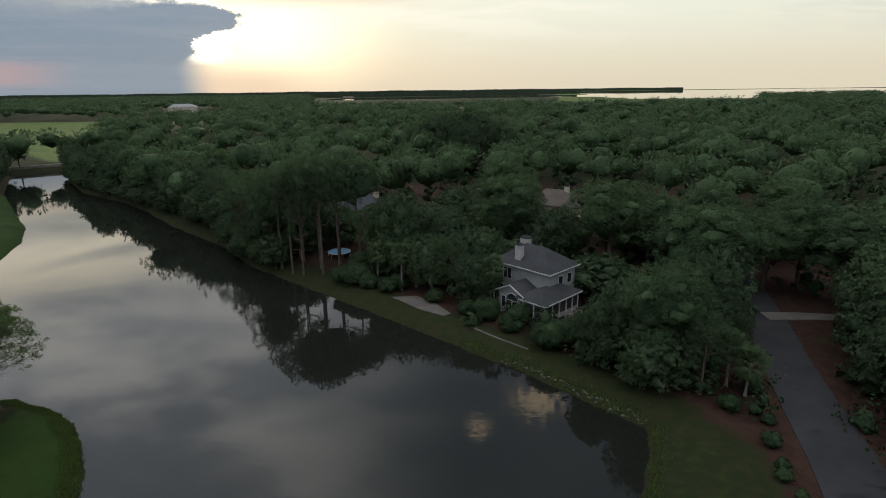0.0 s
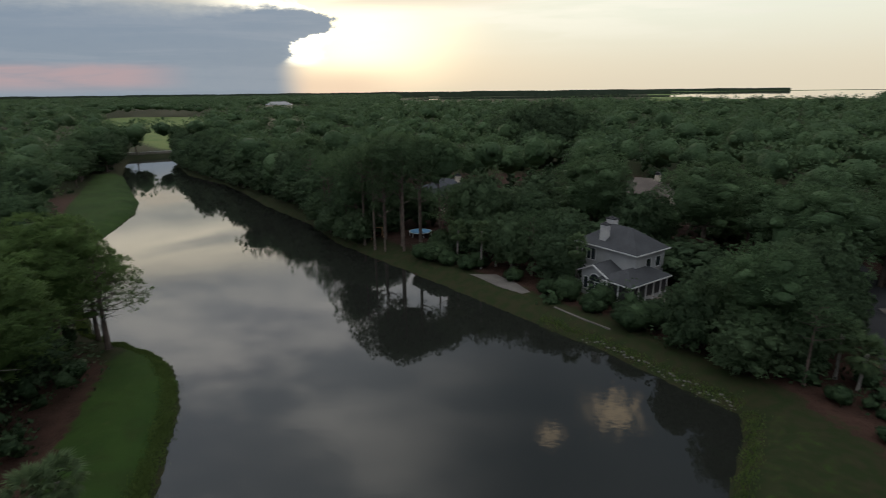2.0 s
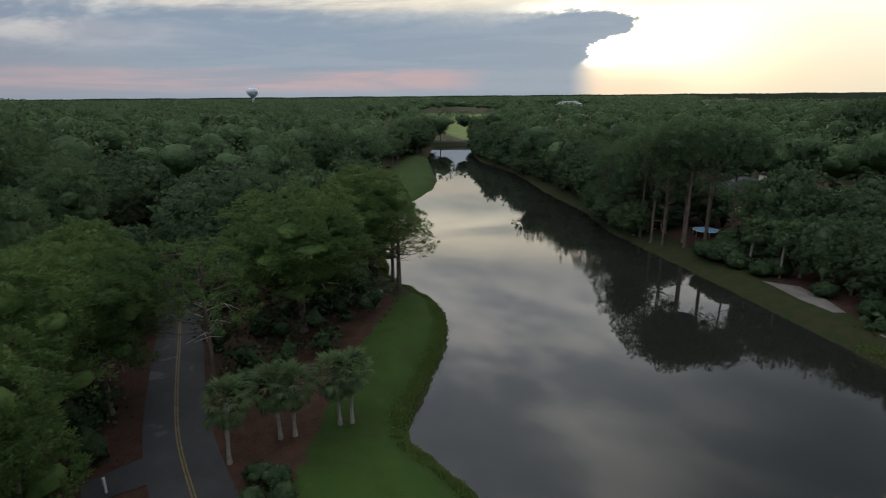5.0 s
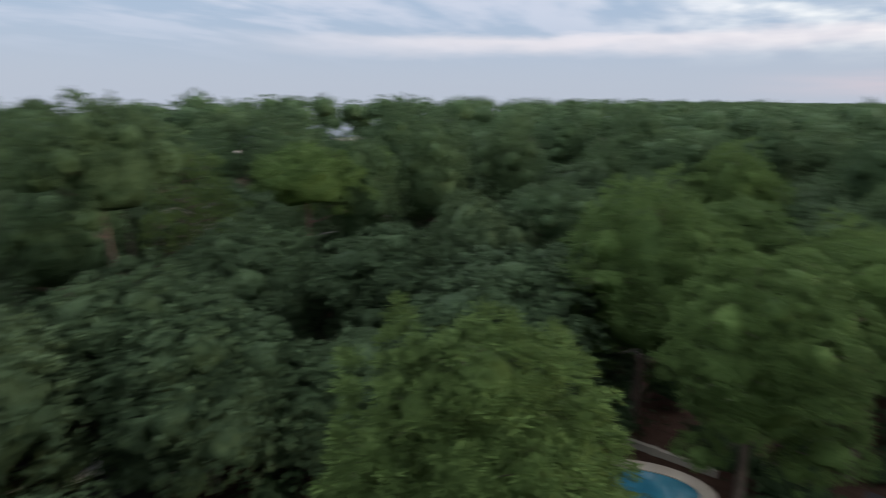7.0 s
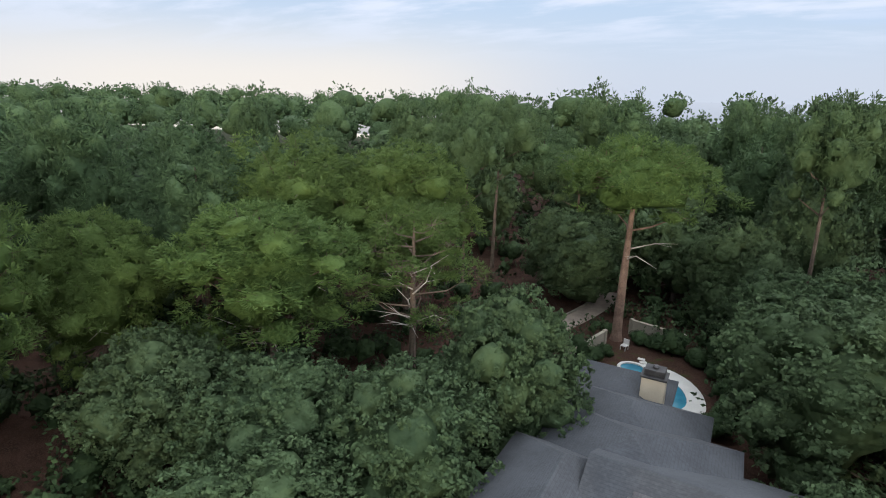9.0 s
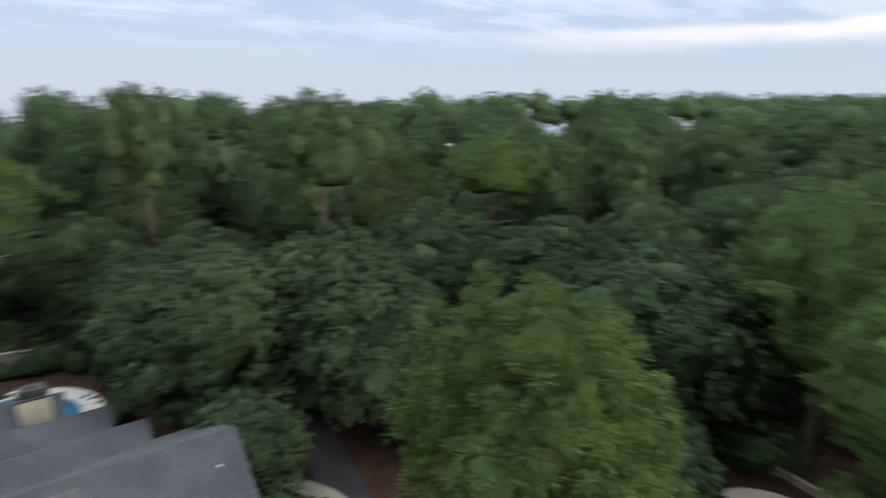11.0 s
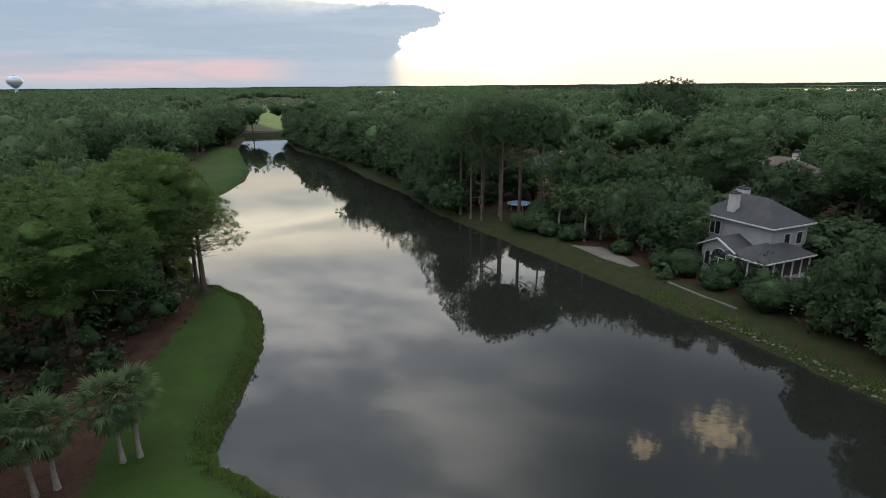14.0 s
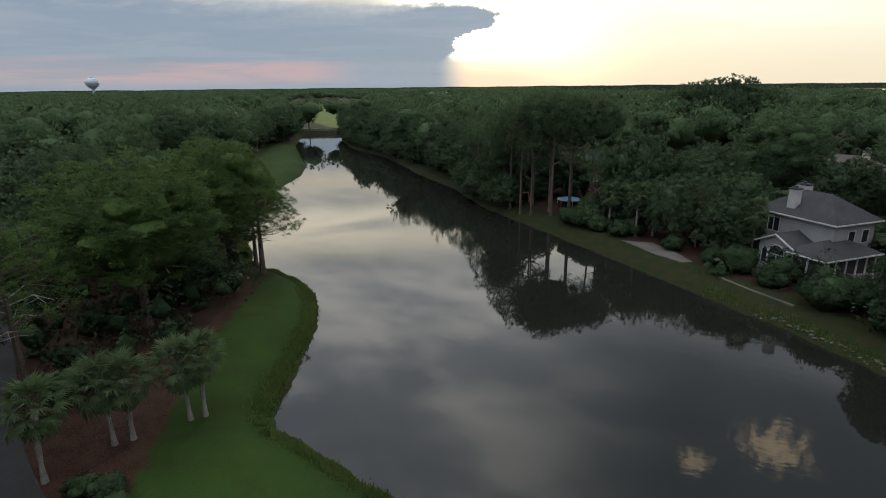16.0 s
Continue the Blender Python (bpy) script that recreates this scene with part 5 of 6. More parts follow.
PALM_LABEL = "cabbage palm with grey trunk and round fan-leaf crown"
for k, (x, y, h, lean) in enumerate([(-29.4, 10.6, 4.1, -0.5), (-29.1, 14.2, 4.0, -0.3), (-28.6, 15.0, 3.9, 0.2), (-27.2, 17.8, 4.0, -0.3), (-26.7, 18.5, 4.1, 0.1), (-33.6, 1.0, 4.6, 0.2)]):
    make_palm(x, y, h, k, lean, PALM_LABEL, "palms by the lawn")
for k, (x, y, h, lean) in enumerate([(-13.6, 79.6, 6.4, 0.2), (-12.4, 76.0, 5.0, 0.3), (-8.4, 73.0, 5.8, 0.1), (-6.4, 74.6, 4.6, 0.2), (4.8, 66.2, 6.0, 0.3), (26.6, 46.2, 4.4, 0.1), (27.6, 44.4, 3.6, 0.2)]):
    make_palm(x, y, h, 20 + k, lean, PALM_LABEL, "palms by the far bank")


# ---- shrubs ----
def make_shrub(x, y, r, seed, label, group, tall=0.85, card=0.13):
    rng = np.random.default_rng(seed)
    z0 = float(land(np.array([x]), np.array([y]))[0]) - 0.05
    root = thing("shrub", pose(x, y, z0), label, "shrub", group)
    cl = [((0, 0, r * 0.75), r * 0.85)] + [((math.cos(a) * r * 0.5, math.sin(a) * r * 0.5, r * rng.uniform(0.45, 0.8)), r * 0.55) for a in (0.3, 1.6, 2.9, 4.1, 5.3)]
    arr = crown_arrays(rng, cl, 320, card, tall, 1.2, 0.84, 1, 0.2, 0.85, 0.8)
    o = new("foliage", mesh_of("foliage", *arr[:3], SHRUB, arr[3]))
    o.parent = root
    part("stem", tube([(0, 0, 0), (0.02, 0.02, r * 0.3), (0.05, 0, r * 0.6)], [0.07, 0.05, 0.03], 6), GREYBARK, root)


for k, (x, y, r) in enumerate([(-26.6, 10.9, 0.9), (-25.2, 11.3, 0.95), (-24.0, 10.8, 0.8), (-25.0, 9.4, 0.8), (-22.6, 9.3, 0.7)]):
    make_shrub(x, y, r, k, "rounded green shrub on the pine straw bed", "shrubs by the lawn")
for k, (x, y, r) in enumerate([(3.6, 62.8, 2.0), (6.6, 59.3, 1.7), (7.8, 61.6, 1.7), (10.0, 58.6, 1.3), (10.3, 54.6, 2.2), (12.4, 55.6, 2.2), (1.4, 64.4, 1.5), (13.6, 58.6, 1.4)]):
    make_shrub(x, y, r, 10 + k, "large clipped evergreen shrub beside the house", "shrubs by the lagoon house", card=0.15)
for k, (x, y, r) in enumerate([(25.4, 34.0, 0.6), (24.7, 32.6, 0.7), (24.9, 30.6, 0.5), (26.0, 36.8, 0.9), (27.4, 39.9, 0.7), (25.0, 42.1, 1.1)]):
    make_shrub(x, y, r, 30 + k, "small rounded shrub in a mulch bed", "shrubs along the lane")


for k, (x, y, r) in enumerate([(10.9, -40.2, 0.9), (10.3, -42.0, 0.85), (9.9, -43.8, 0.9), (9.4, -45.4, 0.8), (7.2, -49.4, 0.9), (5.6, -49.0, 1.0), (3.9, -48.8, 0.9), (2.0, -47.6, 1.2), (0.2, -45.4, 1.3), (-0.6, -42.6, 1.4), (-0.8, -39.6, 1.3), (0.2, -37.2, 1.2), (10.4, -36.6, 1.3), (10.6, -33.6, 1.5), (10.9, -30.6, 1.5)]):
    make_shrub(x, y, r, 60 + k, "dense green hedge bush beside the pool lawn", "hedge by the pool")


for k, (x, y, r) in enumerate([(-18.2, 77.0, 1.7), (-16.0, 76.0, 2.0), (-13.6, 74.6, 1.6), (-10.4, 72.6, 1.5), (-9.0, 74.0, 1.7), (-3.4, 68.6, 1.3), (-31.5, 86.0, 1.6), (-33.5, 89.0, 1.8)]):
    make_shrub(x, y, r, 90 + k, "dark low evergreen shrub at the wood's edge", "shrubs by the far bank", card=0.16)


for k, (x, y, r) in enumerate([(-25.6, -1.8, 1.4), (-27.2, 0.9, 1.2), (-30.4, 1.2, 1.3), (-23.4, -5.4, 1.4), (-23.9, -9.8, 1.5), (-30.8, -11.2, 1.4), (-23.0, -0.4, 1.1), (-20.6, -3.6, 1.5), (-17.8, -1.2, 1.2), (-31.6, -0.6, 1.2)]):
    make_shrub(x, y, r, 120 + k, "dark evergreen shrub in the shaded pool garden", "shrubs round the kidney pool", card=0.15)


def reeds():
    """Tall grass along the water's edge."""
    rng = np.random.default_rng(4)
    V, F = [], []
    k = 0
    for i in list(range(0, 12)) + list(range(34, 40)):
        (ax, ay), (bx, by) = LAGOON[i], LAGOON[i + 1]
        n = int(math.hypot(bx - ax, by - ay) * (330 if i < 12 else 80))
        f = rng.random(n)
        nx, ny = (by - ay), -(bx - ax)
        q = math.hypot(nx, ny)
        off = rng.normal(size=n) * 0.38 - 0.75
        x, y = ax + (bx - ax) * f + nx / q * off, ay + (by - ay) * f + ny / q * off
        clump = 0.5 + 0.5 * np.sin(x * 1.3 + 2 * np.sin(y * 0.7)) * np.sin(y * 1.1)
        h = (0.25 + 0.6 * clump * rng.random(n)) * (0.42 if i < 12 else 0.42)
        z = land(x, y)
        z = np.maximum(z, -0.1)
        a = rng.random(n) * 6.283
        w = 0.025 + 0.03 * rng.random(n)
        lx, ly = rng.normal(size=n) * 0.25 * h, rng.normal(size=n) * 0.25 * h
        p0 = np.stack([x - np.cos(a) * w, y - np.sin(a) * w, z], 1)
        p1 = np.stack([x + np.cos(a) * w, y + np.sin(a) * w, z], 1)
        p2 = np.stack([x + lx + np.cos(a) * w * 0.3, y + ly + np.sin(a) * w * 0.3, z + h], 1)
        p3 = np.stack([x + lx - np.cos(a) * w * 0.3, y + ly - np.sin(a) * w * 0.3, z + h], 1)
        V.append(np.stack([p0, p1, p2, p3], 1).reshape(-1, 3))
        F.append(np.arange(n * 4).reshape(-1, 4) + k)
        k += n * 4
    ob = new("shore_grass", mesh_of("shore_grass", np.concatenate(V), np.concatenate(F), np.zeros((0, 3), int), REED))
    tagged(ob, "tall tufted grass along the water's edge", "grass", kind="stuff")


reeds()


# ---- houses ----
def hip_roof(x0, x1, y0, y1, z0, pitch=0.5, over=0.45, thick=0.16):
    """A hipped roof over a box, with its eaves; the ridge runs along the longer side."""
    x0, x1, y0, y1 = x0 - over, x1 + over, y0 - over, y1 + over
    hw = min(x1 - x0, y1 - y0) / 2
    top = z0 + hw * pitch
    if x1 - x0 >= y1 - y0:
        a, b = (x0 + hw, (y0 + y1) / 2, top), (x1 - hw, (y0 + y1) / 2, top)
        faces = [(0, 1, 5, 4), (1, 2, 5), (2, 3, 4, 5), (3, 0, 4)]
    else:
        a, b = ((x0 + x1) / 2, y0 + hw, top), ((x0 + x1) / 2, y1 - hw, top)
        faces = [(0, 1, 4), (1, 2, 5, 4), (2, 3, 5), (3, 0, 4, 5)]
    vs = [(x0, y0, z0), (x1, y0, z0), (x1, y1, z0), (x0, y1, z0), a, b]
    vs += [(x0, y0, z0 - thick), (x1, y0, z0 - thick), (x1, y1, z0 - thick), (x0, y1, z0 - thick)]
    faces += [(0, 6, 7, 1), (1, 7, 8, 2), (2, 8, 9, 3), (3, 9, 6, 0), (9, 8, 7, 6)]
    return vs, faces


def gable_roof(x0, x1, y0, y1, z0, pitch=0.5, over=0.4, along="x", thick=0.16):
    """Two slopes with a ridge along x or y, as a closed slab with overhangs."""
    x0, x1, y0, y1 = x0 - over, x1 + over, y0 - over, y1 + over
    if along == "x":
        h = z0 + (y1 - y0) / 2 * pitch
        ym = (y0 + y1) / 2
        prof = [(y0, z0), (ym, h), (y1, z0), (y1, z0 - thick), (ym, h - thick), (y0, z0 - thick)]
        vs = [(x, y, z) for x in (x0, x1) for y, z in prof]
    else:
        h = z0 + (x1 - x0) / 2 * pitch
        xm = (x0 + x1) / 2
        prof = [(x0, z0), (xm, h), (x1, z0), (x1, z0 - thick), (xm, h - thick), (x0, z0 - thick)]
        vs = [(x, y, z) for y in (y0, y1) for x, z in prof]
    fs = [(i, (i + 1) % 6, 6 + (i + 1) % 6, 6 + i) for i in range(6)]
    fs += [(0, 5, 4, 1), (1, 4, 3, 2), (6, 7, 10, 11), (7, 8, 9, 10)]
    return vs, fs


def gable_wall(x0, x1, y, z0, z1, pitch=0.5, t=0.2):
    h = z1 + (x1 - x0) / 2 * pitch
    pr = [(x0, z0), (x1, z0), (x1, z1), ((x0 + x1) / 2, h), (x0, z1)]
    vs = [(x, yy, z) for yy in (y, y + t) for x, z in pr]
    fs = [(4, 3, 2, 1, 0), (5, 6, 7, 8, 9)] + [(i, (i + 1) % 5, 5 + (i + 1) % 5, 5 + i) for i in range(5)]
    return vs, fs


def window(parent, x, y, z, w, h, face, bars=1, name="window"):
    """A framed window proud of a wall. face: -y or +x."""
    fr = bmesh.new()
    f, d = 0.07, 0.06
    pane = []
    if face == "-y":
        for r in ((x - w / 2 - f, x - w / 2, z, z + h), (x + w / 2, x + w / 2 + f, z, z + h), (x - w / 2 - f, x + w / 2 + f, z - f, z), (x - w / 2 - f, x + w / 2 + f, z + h, z + h + f)):
            box(fr, r[0], r[1], y - d, y + 0.02, r[2], r[3])
        for i in range(1, bars):
            cx = x - w / 2 + w * i / bars
            box(fr, cx - 0.05, cx + 0.05, y - d, y + 0.02, z, z + h)
        for i in range(bars):
            cx0, cx1 = x - w / 2 + w * i / bars + (0.05 if i else 0), x - w / 2 + w * (i + 1) / bars - (0.05 if i < bars - 1 else 0)
            pane.append((cx0, cx1, y - 0.02, y + 0.01, z, z + h))
    else:
        for r in ((y - w / 2 - f, y - w / 2, z, z + h), (y + w / 2, y + w / 2 + f, z, z + h), (y - w / 2 - f, y + w / 2 + f, z - f, z), (y - w / 2 - f, y + w / 2 + f, z + h, z + h + f)):
            box(fr, x - 0.02, x + d, r[0], r[1], r[2], r[3])
        for i in range(1, bars):
            cy = y - w / 2 + w * i / bars
            box(fr, x - 0.02, x + d, cy - 0.05, cy + 0.05, z, z + h)
        for i in range(bars):
            cy0, cy1 = y - w / 2 + w * i / bars + (0.05 if i else 0), y - w / 2 + w * (i + 1) / bars - (0.05 if i < bars - 1 else 0)
            pane.append((x - 0.01, x + 0.02, cy0, cy1, z, z + h))
    wn = part(name, fr, TRIM, parent)
    for p in pane:
        part("pane", boxes(p), GLASS, wn)
    return wn


def chimney(parent, x, y, z0, z1, w, d, material, cap=0.5):
    c = part("chimney", boxes((x - w / 2, x + w / 2, y - d / 2, y + d / 2, z0, z1), bevel=0.02), material, parent)
    part("chimney_cap", boxes((x - w / 2 - 0.08, x + w / 2 + 0.08, y - d / 2 - 0.08, y + d / 2 + 0.08, z1, z1 + 0.14),
                              (x - w / 2 + 0.1, x + w / 2 - 0.1, y - d / 2 + 0.1, y + d / 2 - 0.1, z1 + 0.14, z1 + cap), bevel=0.02), DARKMETAL, c)
    v, f = lathe([(0.2, 0), (0.2, 0.12), (0.12, 0.2)], 12)
    part("flue", ([(x + a, y + b, z1 + cap + c2) for a, b, c2 in v], f), DARKMETAL, c)


def lagoon_house():
    # local x runs along the front, y to the back; the front looks over the lagoon
    h = thing("house", pose(12.2, 62.5, 1.25, 0, 0, -44.5), "pale grey two-storey house with dark shingle roofs and white trim", "house")
    t = 0.22
    # two-storey block
    part("wall", boxes((-10.1, -1.2, 0.4, 0.4 + t, 0, 5.8)), STUCCO, h)
    part("wall", boxes((-1.2 - t, -1.2, 0.4 + t, 6.3, 0, 5.8)), STUCCO, h)
    part("wall", boxes((-10.1, -10.1 + t, 0.4 + t, 6.3, 0, 5.8)), STUCCO, h)
    part("wall", boxes((-10.1 + t, -1.2 - t, 6.3 - t, 6.3, 0, 5.8)), STUCCO, h)
    part("roof", hip_roof(-10.1, -1.2, 0.4, 6.3, 5.85, 0.70), DARKROOF, h)
    part("fascia", boxes((-10.6, -0.7, -0.12, -0.06, 5.7, 5.85), (-0.74, -0.68, -0.06, 6.8, 5.7, 5.85), (-10.62, -10.56, -0.06, 6.8, 5.7, 5.85)), TRIM, h)
    window(h, -8.4, 0.4, 3.7, 2.1, 1.5, "-y", 3)
    window(h, -8.4, 0.4, 1.0, 1.7, 1.6, "-y", 3)
    window(h, -1.2, 3.0, 3.6, 0.9, 1.3, "+x", 1)
    window(h, -1.2, 5.0, 3.6, 0.9, 1.3, "+x", 1)
    chimney(h, -6.7, 1.2, 5.6, 8.5, 0.95, 0.8, PALEBRICK, 0.2)
    chimney(h, -8.3, 4.6, 6.0, 8.5, 1.3, 0.9, PALEBRICK, 0.2)
    part("roof_vent", boxes((-4.4, -4.0, 2.6, 2.9, 7.5, 7.75), bevel=0.03), DARKMETAL, h)
    # gabled bay with the arched window
    part("gable_wall", gable_wall(-6.9, -2.9, -2.6, 0, 3.2, 0.5), STUCCO, h)
    part("wall", boxes((-6.9, -6.7, -2.4, 0.4, 0, 3.2)), STUCCO, h)
    part("roof", gable_roof(-6.9, -2.9, -2.6, 1.0, 3.23, 0.5, 0.35, "y"), DARKROOF, h)
    part("gable_trim", join(tube([(-7.25, -3.0, 3.1), (-4.9, -3.0, 4.28)], [0.11, 0.11], 4), tube([(-4.9, -3.0, 4.28), (-2.55, -3.0, 3.1)], [0.11, 0.11], 4)), TRIM, h)
    ring = [(0.95 * math.cos(a), 0.95 * math.sin(a)) for a in np.linspace(0, math.pi, 15)]
    fan = [(-4.7 + a, b + 2.15) for a, b in ring]
    arch = part("arched_window", ([(x, -2.68, z) for x, z in fan] + [(x, -2.6, z) for x, z in fan], [tuple(range(14, -1, -1))] + [(i, i + 1, 16 + i, 15 + i) for i in range(14)]), GLASS, h)
    part("arch_frame", tube([(x, -2.68, z) for x, z in fan], [0.07] * 15, 6), TRIM, arch)
    window(h, -4.7, -2.6, 0.4, 1.9, 1.62, "-y", 2)
    window(h, -6.15, -2.6, 0.9, 0.6, 1.5, "-y", 1)
    window(h, -3.2, -2.6, 0.9, 0.35, 1.5, "-y", 1)
    # screened porch
    part("roof", hip_roof(-3.6, 0.6, -2.8, 4.6, 2.95, 0.5, 0.4), DARKROOF, h)
    part("porch_fascia", boxes((-3.2, 1.06, -3.26, -3.2, 2.8, 2.95), (1.0, 1.06, -3.2, 5.0, 2.8, 2.95)), TRIM, h)
    part("porch_floor", boxes((-2.8, 0.7, -2.9, 4.6, -0.2, 0.55)), STUCCO, h)
    for x in (-2.75, -1.05, 0.6):
        part("porch_post", boxes((x - 0.09, x + 0.09, -2.85, -2.67, 0.55, 2.8)), TRIM, h)
    for y in (-1.2, 0.3, 1.8, 3.2, 4.5):
        part("porch_post", boxes((0.51, 0.69, y - 0.09, y + 0.09, 0.55, 2.8)), TRIM, h)
    for x0, x1 in ((-2.66, -1.14), (-0.96, 0.51)):
        part("insect_screen", boxes((x0, x1, -2.79, -2.76, 1.0, 2.75)), SCREEN, h)
        part("porch_rail", boxes((x0, x1, -2.82, -2.72, 0.55, 1.0)), STUCCO, h)
    for y0, y1 in ((-2.67, -1.29), (-1.11, 0.21), (0.39, 1.71), (1.89, 3.11), (3.29, 4.41)):
        part("insect_screen", boxes((0.57, 0.60, y0, y1, 1.0, 2.75)), SCREEN, h)
        part("porch_rail", boxes((0.55, 0.65, y0, y1, 0.55, 1.0)), STUCCO, h)
    # deck beside the porch
    for i in range(14):
        part("deck_board", boxes((0.75 + i * 0.16, 0.89 + i * 0.16, 0.5, 5.5, 0.42, 0.46)), DECKING, h)
    part("deck_rail", boxes((3.0, 3.06, 0.5, 5.5, 1.25, 1.32), (0.8, 3.0, 0.44, 0.5, 1.25, 1.32), *[(3.0, 3.05, 0.5 + 0.62 * i, 0.55 + 0.62 * i, 0.46, 1.25) for i in range(9)]), DECKING, h)
    part("deck_skirt", boxes((0.75, 3.0, 0.5, 0.54, -0.3, 0.42), (2.96, 3.0, 0.54, 5.5, -0.3, 0.42)), DECKING, h)


def roof_house():
    """The house below the camera, seen as stepped grey roofs."""
    h = thing("house", pose(0, 0, 1.25), "house with stepped grey shingle roofs and cream chimneys", "house")
    def walls(x0, x1, y0, y1, z):
        for a, b, u, v in ((x0, x1, y0, y0 + 0.25), (x0, x1, y1 - 0.25, y1), (x0, x0 + 0.25, y0 + 0.25, y1 - 0.25), (x1 - 0.25, x1, y0 + 0.25, y1 - 0.25)):
            part("wall", boxes((a, b, u, v, 0, z - 0.17)), CREAM, h)

    # gabled block with the long ridge
    x0, x1, y0, y1, z = -3.8, 4.6, -27.6, -15.0, 3.55
    part("roof", gable_roof(x0, x1, y0, y1, z, 0.5, 0.4, "x"), ROOF, h)
    walls(x0, x1, y0, y1, z)
    m = (y0 + y1) / 2
    vs = [(x, y, zz) for x in (x0 + 0.02, x0 + 0.22) for y, zz in ((y0, z - 0.2), (m, z - 0.25 + (y1 - y0) / 4), (y1, z - 0.2))]
    part("gable_wall", (vs, [(0, 1, 2), (5, 4, 3), (0, 3, 4, 1), (1, 4, 5, 2), (2, 5, 3, 0)]), CREAM, h)
    part("rake_trim", join(tube([(x0 - 0.42, y0 - 0.4, z - 0.1), (x0 - 0.42, m, z - 0.1 + (y1 - y0 + 0.8) / 4)], [0.09, 0.09], 4), tube([(x0 - 0.42, m, z - 0.1 + (y1 - y0 + 0.8) / 4), (x0 - 0.42, y1 + 0.4, z - 0.1)], [0.09, 0.09], 4)), DARKMETAL, h)
    # hipped blocks that step down to the pool
    for x0, x1, y0, y1, z, pitch in ((-0.8, 8.2, -29.0, -19.6, 4.1, 0.5), (0.8, 8.0, -32.3, -24.2, 3.8, 0.5), (2.9, 9.1, -24.0, -8.0, 4.55, 0.62), (3.2, 8.6, -37.0, -30.5, 3.2, 0.5)):
        part("roof", hip_roof(x0, x1, y0, y1, z, pitch), ROOF, h)
        walls(x0, x1, y0, y1, z)
    chimney(h, 1.95, -15.5, 3.0, 9.2, 1.25, 1.25, CREAM, 0.55)
    chimney(h, 3.9, -33.0, 2.6, 5.4, 1.4, 1.1, CREAM, 0.55)
    for x, y, z in ((-3.2, -19.8, 5.9), (9.2, -21.0, 4.62), (-3.0, -17.6, 4.8)):
        part("roof_vent", boxes((x - 0.09, x + 0.09, y - 0.09, y + 0.09, z, z + 0.3), bevel=0.02), WALLSTONE, h)


def small_house(x, y, turn, w, d, hgt, roof, label):
    h = thing("house", pose(x, y, 1.2, 0, 0, turn), label, "house")
    for r in ((-w / 2, w / 2, -d / 2, -d / 2 + 0.2), (-w / 2, w / 2, d / 2 - 0.2, d / 2), (-w / 2, -w / 2 + 0.2, -d / 2 + 0.2, d / 2 - 0.2), (w / 2 - 0.2, w / 2, -d / 2 + 0.2, d / 2 - 0.2)):
        part("wall", boxes((*r, 0, hgt)), CREAM, h)
    part("roof", hip_roof(-w / 2, w / 2, -d / 2, d / 2, hgt + 0.17, 0.55), roof, h)
    chimney(h, w * 0.2, 0, hgt, hgt + d * 0.28 + 1.2, 1.0, 0.9, CREAM)
    for x1 in (-w * 0.3, 0, w * 0.3):
        window(h, x1, -d / 2, 1.0, 1.3, 1.4, "-y", 2)


lagoon_house()
roof_house()
small_house(-20.5, 117, -35, 13, 9, 3.6, ROOF, "low house with a dark hipped roof among trees")
small_house(21, 116, -30, 13, 9, 4.6, BROWNROOF, "house with a brown hipped roof among trees")
small_house(-124.5, -40.5, 20, 8, 8, 4.5, CREAM, "pale house half hidden by woodland")
small_house(-402, 803, 18, 38, 16, 7.5, STUCCO, "long pale club building beyond the woods")
small_house(-352, 840, 15, 22, 12, 5.5, STUCCO, "pale building beyond the woods")
small_house(-300, 838, 10, 18, 12, 5.5, STUCCO, "pale building beyond the woods")


# ---- pools and garden things ----
def outline(cx, cy, rx, ry, turn=0.0, dent=0.0, n=28):
    out = []
    for i in range(n):
        a = 2 * math.pi * i / n
        r = 1 - dent * max(0.0, math.cos(a - 1.2)) ** 3
        x, y = rx * r * math.cos(a), ry * r * math.sin(a)
        c, s = math.cos(radians(turn)), math.sin(radians(turn))
        out.append((cx + x * c - y * s, cy + x * s + y * c))
    return out


def pool(x, y, rx, ry, turn, dent, deck_rx, deck_ry, deck, label):
    p = thing("swimming_pool", pose(x, y, 1.3), label, "swimming pool")
    inner, outer = outline(0, 0, rx, ry, turn, dent), outline(0, 0, deck_rx, deck_ry, turn, dent * 0.6)
    n = len(inner)
    vs = [(a, b, 0.12) for a, b in inner] + [(a, b, 0.12) for a, b in outer] + [(a, b, -0.3) for a, b in inner] + [(a, b, -0.3) for a, b in outer]
    fs = []
    for i in range(n):
        q = (i + 1) % n
        fs += [(i, q, n + q, n + i)[::-1], (n + i, n + q, 3 * n + q, 3 * n + i)[::-1], (2 * n + i, 2 * n + q, q, i)[::-1]]
    part("deck", (vs, fs), deck, p)
    part("pool_water", ([(a, b, 0.06) for a, b in inner], [tuple(range(n))]), POOL, p)
    return p


def ring_spa(p, x, y, r):
    v, f = lathe([(r + 0.25, 0.0), (r + 0.25, 0.3), (r, 0.3), (r, 0.16)], 24)
    spa = part("spa_rim", ([(a + x, b + y, c) for a, b, c in v], f[:-1]), CONCRETE, p)
    part("spa_water", ([(x + r * math.cos(a), y + r * math.sin(a), 0.2) for a in np.linspace(0, 2 * math.pi, 24, endpoint=False)], [tuple(range(24))]), POOL, spa)


